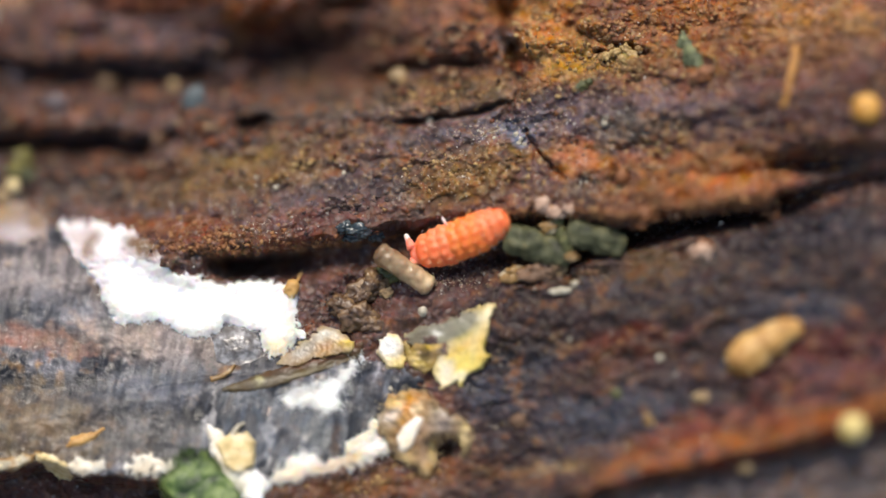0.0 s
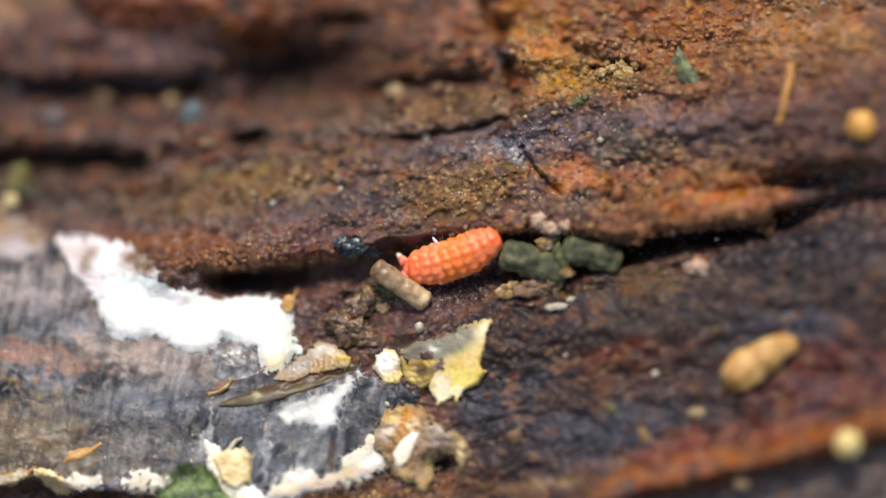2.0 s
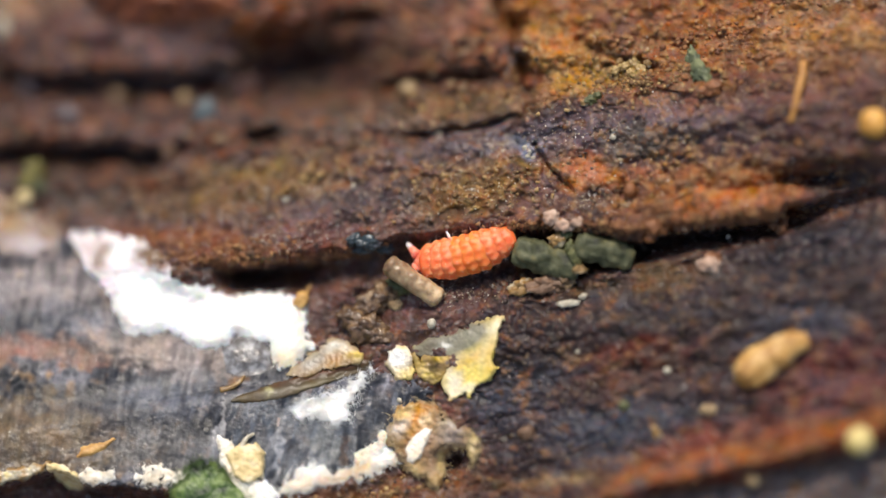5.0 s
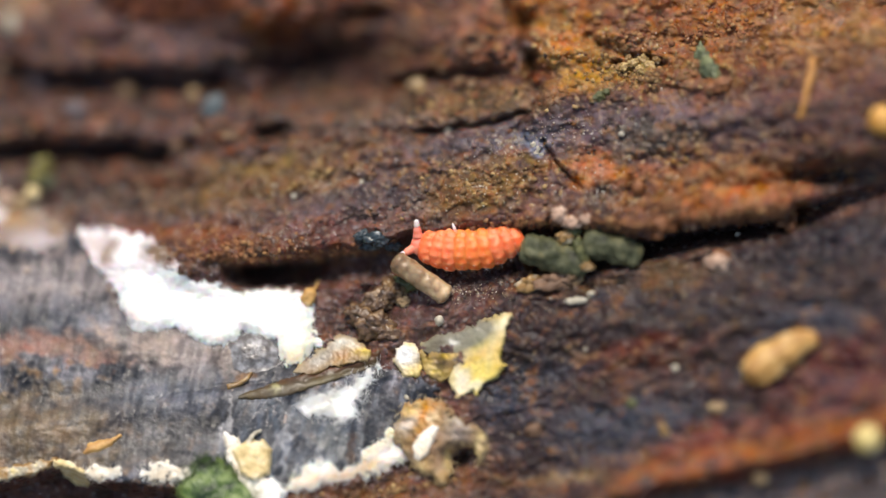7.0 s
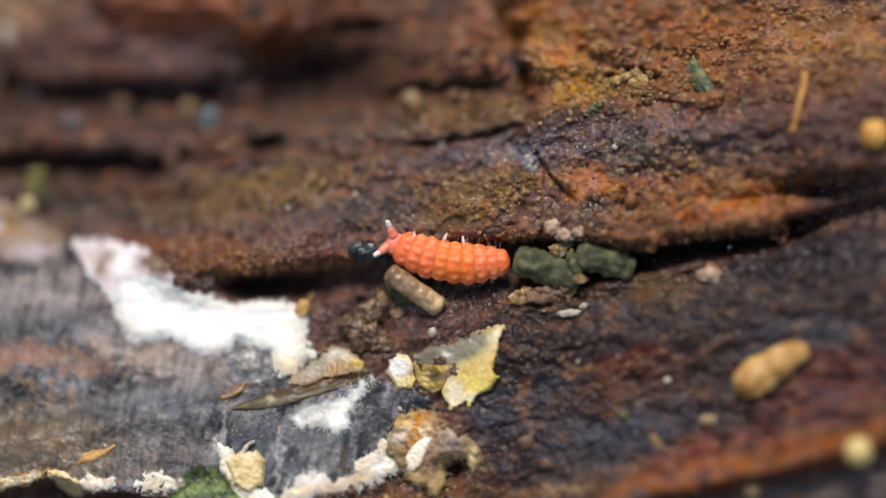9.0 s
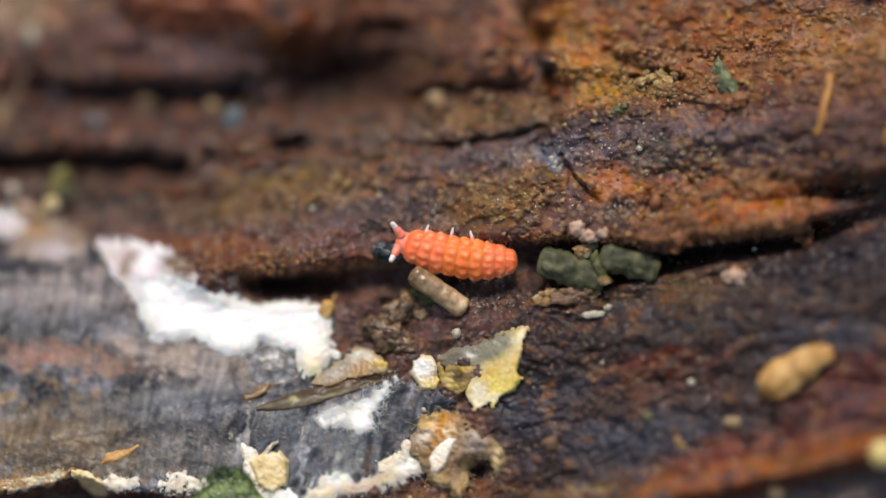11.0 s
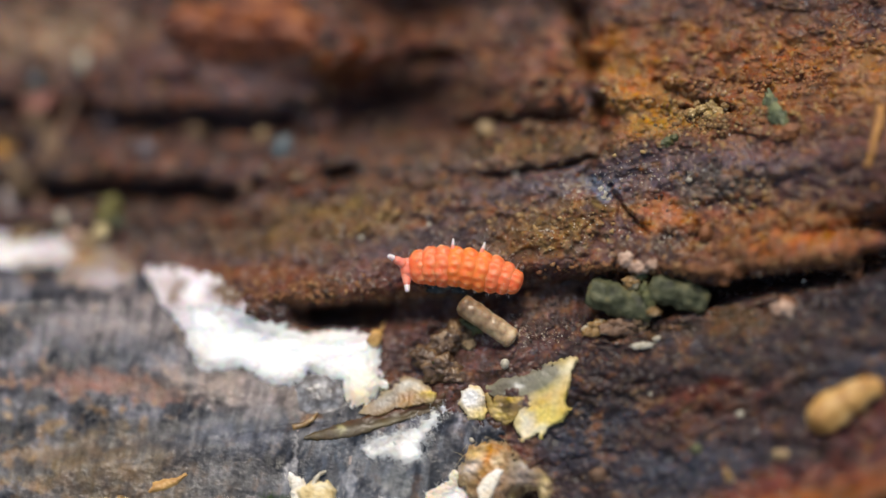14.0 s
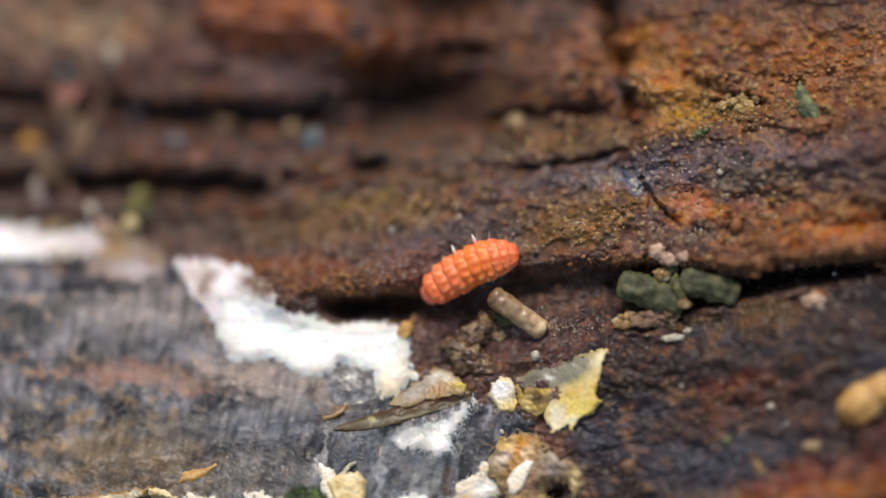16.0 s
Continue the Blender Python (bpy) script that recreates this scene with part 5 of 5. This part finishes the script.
# countless crumbs of decayed wood, and pale grains that stand in for glints
def crumbs(name, count, spots, lo, hi, mats, label, seed):
    rng = random.Random(seed)
    bm = bmesh.new()
    bmesh.ops.create_icosphere(bm, subdivisions=1, radius=1)
    ball = [v.co.copy() for v in bm.verts]
    tris = [tuple(v.index for v in f.verts) for f in bm.faces]
    bm.free()
    xy = []
    for _ in range(count):
        cx, cy, rx, ry, turn = rng.choice(spots)
        a, d = rng.uniform(0, 6.283), abs(rng.gauss(0, 0.75))
        c, s = math.cos(radians(turn)), math.sin(radians(turn))
        px, py = rx * d * math.cos(a), ry * d * math.sin(a)
        xy.append((cx + px * c - py * s, cy + px * s + py * c))
    hs = height(np.array([p[0] for p in xy]), np.array([p[1] for p in xy]))
    verts, faces = [], []
    for (x, y), h in zip(xy, hs):
        r = lo + (hi - lo) * rng.random() ** 2.5
        o, base = raised(x, y, float(h) + 0.35 * r), len(verts)
        sq = Vector((rng.uniform(0.7, 1.4), rng.uniform(0.7, 1.2), rng.uniform(0.35, 0.75)))
        for p in ball:
            k = r * U * rng.uniform(0.45, 1.4)
            verts.append(o + Vector((p.x * sq.x, p.y * sq.y, p.z * sq.z)) * k)
        faces += [tuple(base + i for i in t) for t in tris]
    ob = new(name, mesh_of(name, verts, faces, mats))
    ob.matrix_world = LOG
    return tagged(ob, label, "crumbs", kind="stuff")


def island_material(name, stops, rough, scale=9000):
    m, nodes, links, b = material(name, rough)
    b.inputs["Specular IOR Level"].default_value = 0.22
    g = nodes.new("ShaderNodeNewGeometry")
    links.new(ramp(nodes, links, g.outputs["Random Per Island"], stops), b.inputs["Base Color"])
    bumpy(nodes, links, b, noise_node(nodes, links, scale * 3, 4), 1e-5)
    return m


RUSTY = island_material("rusty_crumbs", ((0.0, (0.13, 0.055, 0.030)), (0.4, (0.19, 0.078, 0.036)), (0.75, (0.27, 0.12, 0.050)), (1.0, (0.36, 0.20, 0.085))), 0.3)
GOLDEN = island_material("golden_crumbs", ((0.0, (0.115, 0.062, 0.030)), (0.5, (0.19, 0.105, 0.045)), (0.85, (0.34, 0.20, 0.08)), (1.0, (0.46, 0.32, 0.14))), 0.4)
DUSKY = island_material("dusky_crumbs", ((0.0, (0.035, 0.024, 0.022)), (0.6, (0.065, 0.040, 0.032)), (0.92, (0.13, 0.09, 0.075)), (1.0, (0.36, 0.32, 0.27))), 0.4)
crumbs("rusty_crumbs", 3800, ((1110, 398, 70, 13, 2), (1250, 386, 80, 13, -4), (1350, 376, 60, 12, -4), (960, 396, 90, 10, 0), (620, 446, 130, 9, -5), (400, 456, 100, 10, 4), (1130, 60, 190, 80, 0), (1320, 60, 200, 90, 0), (1250, 310, 230, 50, -5), (1480, 110, 110, 90, 0), (1180, 370, 150, 30, -5), (420, 430, 160, 30, 5)), 1.6, 5.6, RUSTY, "countless rust-coloured crumbs of decayed wood", 41)
crumbs("golden_crumbs", 1400, ((850, 325, 120, 42, -5), (1090, 120, 80, 36, 0), (560, 300, 160, 38, -10), (800, 190, 120, 26, -6), (980, 40, 50, 60, 0), (700, 870, 160, 26, -8), (1150, 140, 90, 20, 0)), 1.4, 5.5, GOLDEN, "countless golden crumbs of decayed wood", 42)
crumbs("dusky_crumbs", 1500, ((1000, 620, 300, 150, -8), (1300, 560, 260, 130, -8), (820, 500, 160, 30, 0), (1150, 215, 220, 40, -3), (640, 380, 150, 40, -10), (800, 820, 200, 70, 0), (620, 560, 80, 40, 0), (1000, 800, 240, 70, 0), (1200, 425, 120, 12, -12)), 1.3, 4.5, DUSKY, "countless dark crumbs of wet wood", 43)
MIXED = island_material("mixed_crumbs", ((0.0, (0.012, 0.008, 0.008)), (0.4, (0.06, 0.026, 0.016)), (0.62, (0.20, 0.06, 0.022)), (0.9, (0.15, 0.085, 0.055)), (1.0, (0.30, 0.20, 0.11))), 0.4)
crumbs("upper_crumbs", 1900, ((200, 110, 280, 70, 0), (420, 240, 260, 50, 0), (700, 100, 170, 70, 0), (60, 250, 160, 60, 0), (-80, 150, 130, 110, 0), (260, 320, 180, 40, 0), (860, 90, 60, 80, 0)), 2.5, 9.0, MIXED, "countless mixed crumbs of decayed wood in the upper hollow", 44)
# the skin's white sparkle, modelled as pale grains
GLINT = island_material("pale_glints", ((0.0, (0.20, 0.19, 0.18)), (0.5, (0.45, 0.44, 0.44)), (1.0, (0.85, 0.85, 0.86))), 0.15)
crumbs("pale_glints", 6500, ((455, 622, 40, 28, 0), (300, 690, 160, 40, -8), (560, 770, 90, 50, 0), (330, 790, 130, 40, 0), (330, 640, 120, 40, 8), (90, 700, 120, 90, 0), (680, 690, 50, 25, -20), (150, 520, 110, 60, 0), (450, 740, 120, 50, -6), (250, 760, 150, 50, -6)), 0.8, 2.2, GLINT, "countless tiny pale grains standing in for glints on the grey skin", 45)
# specular points of the wet bank, added as pale specks
SPECK = island_material("bright_specks", ((0.0, (0.26, 0.19, 0.12)), (0.6, (0.45, 0.36, 0.24)), (1.0, (0.80, 0.76, 0.68))), 0.15)
crumbs("bright_specks", 2600, ((1100, 90, 170, 70, 0), (850, 330, 150, 50, -5), (1100, 225, 220, 40, 0), (900, 250, 110, 30, -8), (1230, 320, 170, 45, -5), (560, 330, 170, 45, -12), (800, 515, 110, 22, 0), (480, 420, 170, 30, 5), (1050, 350, 90, 40, 0)), 0.6, 1.9, SPECK, "countless tiny pale specks standing in for glints on the wet wood", 46)
# larger single glints, each added as a pale grain
for gx_, gy_, r_ in ((1101, 237, 5.5), (792, 231, 6.0), (1228, 400, 5.0), (1305, 415, 5.0), (1156, 435, 4.0), (1105, 118, 5.5), (520, 348, 5.0), (640, 322, 4.0), (905, 262, 3.5), (722, 703, 7.0), (1195, 652, 6.0), (1036, 618, 3.5), (485, 330, 4.0)):
    lump("bright_grain", gx_, gy_, r_ * 1.1, r_, r_ * 0.8, PALE, "tiny pale grain standing in for a bright glint", "grain", gx_ % 90, gx_ % 50, group="bright grains", detail=2)


# ---- the springtail ----
TAIL = ((0.0, 920, 405), (0.5, 919, 403), (1.0, 916, 403), (1.5, 912, 408), (2.0, 911, 410), (2.5, 911, 412), (3.0, 913, 411), (3.5, 914, 411), (4.0, 916, 411), (6.3, 917, 422), (6.5, 919, 422),
        (7.0, 919, 421), (7.5, 919, 417), (8.0, 914, 415), (8.5, 911, 421), (9.0, 906, 440), (11.5, 867, 439), (12.0, 855, 442), (12.5, 848, 437), (13.0, 832, 441), (13.5, 817, 437), (14.0, 799, 425),
        (14.5, 783, 418), (15.0, 765, 403), (15.5, 754, 397), (16.0, 735, 390))
MID = ((0.0, 848, 440), (0.5, 847, 440), (1.0, 846, 442), (1.5, 840, 446), (2.0, 840, 447), (2.5, 839, 448), (3.0, 842, 447), (3.5, 842, 446), (4.0, 844, 446), (6.3, 825, 446), (6.5, 827, 445),
       (7.0, 827, 443), (7.5, 827, 443), (8.0, 823, 443), (8.5, 820, 442), (9.0, 805, 442), (11.5, 769, 429), (12.0, 757, 423), (12.5, 750, 414), (13.0, 735, 409), (13.5, 723, 405), (14.0, 699, 398),
       (14.5, 686, 397), (15.0, 670, 400), (15.5, 661, 404), (16.0, 662, 411))
HEAD = ((0.0, 768, 465), (0.5, 767, 462), (1.0, 765, 463), (1.5, 762, 463), (2.0, 760, 463), (2.5, 762, 464), (3.0, 764, 463), (3.5, 767, 463), (4.0, 768, 463), (6.3, 743, 440), (6.5, 741, 438),
        (7.0, 742, 432), (7.5, 740, 426), (8.0, 734, 424), (8.5, 717, 415), (9.0, 708, 409), (11.5, 673, 405), (12.0, 658, 398), (12.5, 651, 394), (13.0, 635, 387), (13.5, 628, 390), (14.0, 604, 401),
        (14.5, 595, 414), (15.0, 580, 432), (15.5, 577, 450), (16.0, 583, 465))
# feelers: uphill one's angle from the heading, downhill one's, and how far both dip into the wood
FEEL = ((0.0, 70, -40, 25), (0.5, 60, -40, 25), (1.0, 68, -40, 25), (1.5, 54, -40, 30), (2.0, 44, -40, 40), (2.5, 44, -40, 45), (3.0, 35, -40, 55), (3.5, 35, -40, 55), (4.0, 33, -40, 55), (6.3, 55, -45, -10),
        (6.5, 55, -60, -10), (7.0, 68, -52, -18), (7.5, 62, -46, -18), (8.0, 62, -40, -18), (8.5, 34, -66, -18), (9.0, 38, -66, -18), (11.5, 30, -84, -18), (12.0, 52, -78, -18), (12.5, 40, -80, -18), (13.0, 38, -80, -18),
        (13.5, 44, -76, -18), (14.0, 38, -88, -18), (14.5, 40, -84, -18), (15.0, 24, -84, 18), (15.5, 16, -84, 42), (16.0, 30, -70, 75))
#          along the body, half width, half height, half length, name
SEGMENTS = ((0.025, 21, 15, 15, "head"), (0.115, 31, 23, 16, "thorax_segment"), (0.22, 35, 27, 17, "thorax_segment"), (0.33, 37, 28, 18, "thorax_segment"), (0.445, 36.5, 28, 18.5, "abdomen_segment"),
            (0.56, 37, 29, 18.5, "abdomen_segment"), (0.675, 36.5, 28, 18.5, "abdomen_segment"), (0.78, 34, 26, 17, "abdomen_segment"), (0.88, 29.5, 23, 15, "abdomen_segment"), (0.955, 23, 19, 14, "tail_segment"))


def segment_mesh(name, wide, high, half, mat, seed, head=False):
    """One ring of the body, set with rows of knobs; their pale tips are pigment plus painted highlight."""
    verts, faces, tips = [], [], []
    rows, sides = 26, 96
    knobs = [(deg, 0.12 if k % 2 else -0.16) for k, deg in enumerate((-104, -78, -52, -26, 0, 26, 52, 78, 104))] if not head else [(-60, 0.3), (-20, 0.0), (20, 0.0), (60, 0.3)]
    half, wide = half * 1.27, wide * 0.96
    if name == "tail_segment":
        knobs += [(deg + 13, -0.62) for deg in (-91, -52, -13, 26, 65)]
    rng = random.Random(seed + 400)
    knobs = [(deg + rng.uniform(-5, 5), f0 + rng.uniform(-0.07, 0.07), rng.uniform(0.7, 1.15)) for deg, f0 in knobs]
    for i in range(rows + 1):
        f = -1 + 2 * i / rows
        rad = max(1 - abs(f) ** 2.6, 0.0) ** (0.5 if name == "tail_segment" and f < 0 else 0.36)
        for k in range(sides):
            a = 2 * math.pi * k / sides
            swell = 0.0
            for deg, f0, big in knobs:
                d = (math.degrees(a) - deg + 180) % 360 - 180
                swell = max(swell, big * math.exp(-((d / 9.5) ** 2) - ((f - f0) / 0.36) ** 2))
            r = rad * (0.97 + (0.115 if not head else 0.05) * swell + 0.02 * noise.noise(Vector((f * 2, math.cos(a) * 3, math.sin(a) * 3 + seed))) + 0.02 * noise.noise(Vector((f * 6, math.cos(a) * 9, math.sin(a) * 9 + seed))))
            low = 0.75 if math.cos(a) < 0 else 1.0
            verts.append(Vector((f * half, math.sin(a) * wide * r, math.cos(a) * high * r * low)) * U)
            tips.append(min(max((swell - 0.45) / 0.5, 0), 1))
    for i in range(rows):
        for k in range(sides):
            a, b = i * sides + k, i * sides + (k + 1) % sides
            faces.append((a, a + sides, b + sides, b))
    faces += [tuple(range(sides)), tuple(reversed(range(rows * sides, (rows + 1) * sides)))]
    me = mesh_of(name, verts, faces, mat)
    me.color_attributes.new("knob", "FLOAT_COLOR", "POINT").data.foreach_set("color", [c for t in tips for c in (t, t, t, 1)])
    return me


def bristle_mesh(wide, high, seed, long):
    rng = random.Random(seed)
    strands = []
    for deg in (-88, -74, -52, -18, 18, 52, 74, 88):
        a = radians(deg + rng.uniform(-5, 5))
        p = Vector((rng.uniform(-4, 4), math.sin(a) * wide * 1.08, math.cos(a) * high * 1.08))
        d = Vector((rng.uniform(-0.35, 0.1), math.sin(a), math.cos(a))).normalized()
        n = long * rng.uniform(0.5, 1.2) * (0.45 if 60 < deg < 130 else 1)
        strands.append([p * U, (p + d * n * 0.5) * U, (p + d * n + Vector((-1.5, 0, 0))) * U])
    return threads("bristles", strands, 0.32 * U, HAIR)


def limb_mesh(name, length, r0, r1, mat, bend=0.0, knob=0.0):
    verts, faces, rows, sides = [], [], 10, 12
    for i in range(rows + 1):
        f = i / rows
        r = (r0 + (r1 - r0) * f) * (1 + knob * math.sin(f * 12)) * (1.0 if 0 < f < 1 else 0.55)
        for k in range(sides):
            a = 2 * math.pi * k / sides
            verts.append(Vector((f * length, r * math.cos(a), r * math.sin(a) - bend * length * f * f)) * U)
    for i in range(rows):
        for k in range(sides):
            a, b = i * sides + k, i * sides + (k + 1) % sides
            faces.append((a, a + sides, b + sides, b))
    faces += [tuple(range(sides)), tuple(reversed(range(rows * sides, (rows + 1) * sides)))]
    return mesh_of(name, verts, faces, mat)


def build_springtail():
    base = new("springtail")
    tagged(base, "plump coral-orange springtail with white-tipped feelers crawling on wet wood", "springtail")
    moving = []
    for i, (s, wide, high, half, name) in enumerate(SEGMENTS):
        mat = ROSE if name == "head" else CORAL_PINK if s < 0.4 or s > 0.75 else CORAL
        seg = part(name, segment_mesh(name, wide, high, half, mat, i, name == "head"), base, "rose-pink head" if name == "head" else "")
        part("bristles", bristle_mesh(wide, high, i + 60, 6 if s < 0.6 else 12), seg, "short pale bristles", kind="stuff")
        moving.append((seg, ("body", s)))
    for side in (1, -1):
        feeler = part("feeler", limb_mesh("feeler", 22, 9.5, 5.6, ROSE, 0.0, 0.05), base, "rose-pink feeler")
        part("feeler_tip", limb_mesh("feeler_tip", 13, 5.6, 3.8, CHALK), feeler, "white feeler tip", pose(21 * U, 0, 0))
        moving.append((feeler, ("feeler", side)))
    for s in (0.17, 0.41, 0.64):
        for side in (1, -1):
            leg = part("leg", limb_mesh("leg", 18, 5.0, 3.4, ROSE, 0.1), base, "short rose-pink leg")
            part("foot", limb_mesh("foot", 12, 3.4, 1.2, CHALK, 0.15), leg, "white pointed foot", pose(17 * U, 0, -1.8 * U))
            moving.append((leg, ("leg", side, s)))
    return base, moving


BODY_LIFT = 21.0


def body_line(k):
    """A function from 0 (head end) to 1 (tail end) to a point and heading on the k-th row's body line, in the log's space."""
    h, m, t = (np.array(row[k][1:], float) for row in (HEAD, MID, TAIL))
    c = 2 * m - 0.5 * (h + t)
    level = []
    for p in (h, m, t):
        level.append(max(rest(p[0], p[1], 34), float(plane(p[0], p[1])) + 20) + BODY_LIFT)
    level[1] = max(level[1], 0.5 * (level[0] + level[2]))
    wc = 2 * level[1] - 0.5 * (level[0] + level[2])

    def at(s):
        p = (1 - s) ** 2 * h + 2 * s * (1 - s) * c + s * s * t
        w = (1 - s) ** 2 * level[0] + 2 * s * (1 - s) * wc + s * s * level[2]
        return raised(p[0], p[1], w)

    return at


def frame_on(at, s):
    p, q = at(max(s - 0.04, -0.1)), at(s + 0.04)
    x = (p - q).normalized()
    z = Vector((0, 0.12, 1))
    y = z.cross(x).normalized()
    z = x.cross(y)
    m = Matrix((x, y, z)).transposed().to_4x4()
    m.translation = at(s)
    return m


springtail, limbs = build_springtail()


def motions():
    rows = {ob: [] for ob, _ in limbs}
    own = []
    for k, (t, _, _) in enumerate(MID):
        at = body_line(k)
        home = frame_on(at, 0.5)
        down = home @ Matrix.Translation((0, 0, -26 * U))
        own.append((t, LOG @ down))
        inv = down.inverted()
        stride = (HEAD[k][1] + TAIL[k][1]) / 34.0
        for ob, what in limbs:
            if what[0] == "body":
                m = frame_on(at, what[1])
                if what[1] < 0.1:
                    tuck = min(max(FEEL[k][3] / 60, 0), 1)
                    m = m @ pose(-3 * tuck * U, 0, -8 * tuck * U, 0, 25 * tuck, 0)
            elif what[0] == "feeler":
                side = what[1]
                _, up, low, dip = FEEL[k]
                # the head faces left in the chart, so its right side is uphill
                turn = -up if side == -1 else -low
                under = min(max((dip - 55) / 20, 0), 1)
                m = frame_on(at, -0.015) @ pose((2 - 16 * under) * U, 0, -14 * under * U) @ pose(0, side * 9 * U, (8 if side < 0 else 2) * U, 0, dip - (16 if dip < 0 and side < 0 else 0), turn)
            else:
                side, s = what[1], what[2]
                swing = 16 * math.sin(stride * 2.2 + 9 * s + (0 if side > 0 else math.pi))
                wide = np.interp(s, (0.1, 0.3, 0.5, 0.6), (22, 29, 35, 37))
                first, last = (8.2, 13.3) if s < 0.3 else (7.8, 17.0)
                out = 0.36 if side > 0 else 0.62 if 0.3 < s < 0.5 else -0.15 + 0.75 * float(step(first, first + 1.5, t) * step(last + 0.4, last - 0.4, t))
                m = frame_on(at, s) @ pose(0, side * wide * out * U, (5 if side < 0 else -6) * U, 0, -16 if side < 0 else 52, side * 84 + swing)
            rows[ob].append((t, inv @ m))
    walk(springtail, own)
    for ob, _ in limbs:
        walk(ob, rows[ob])


motions()
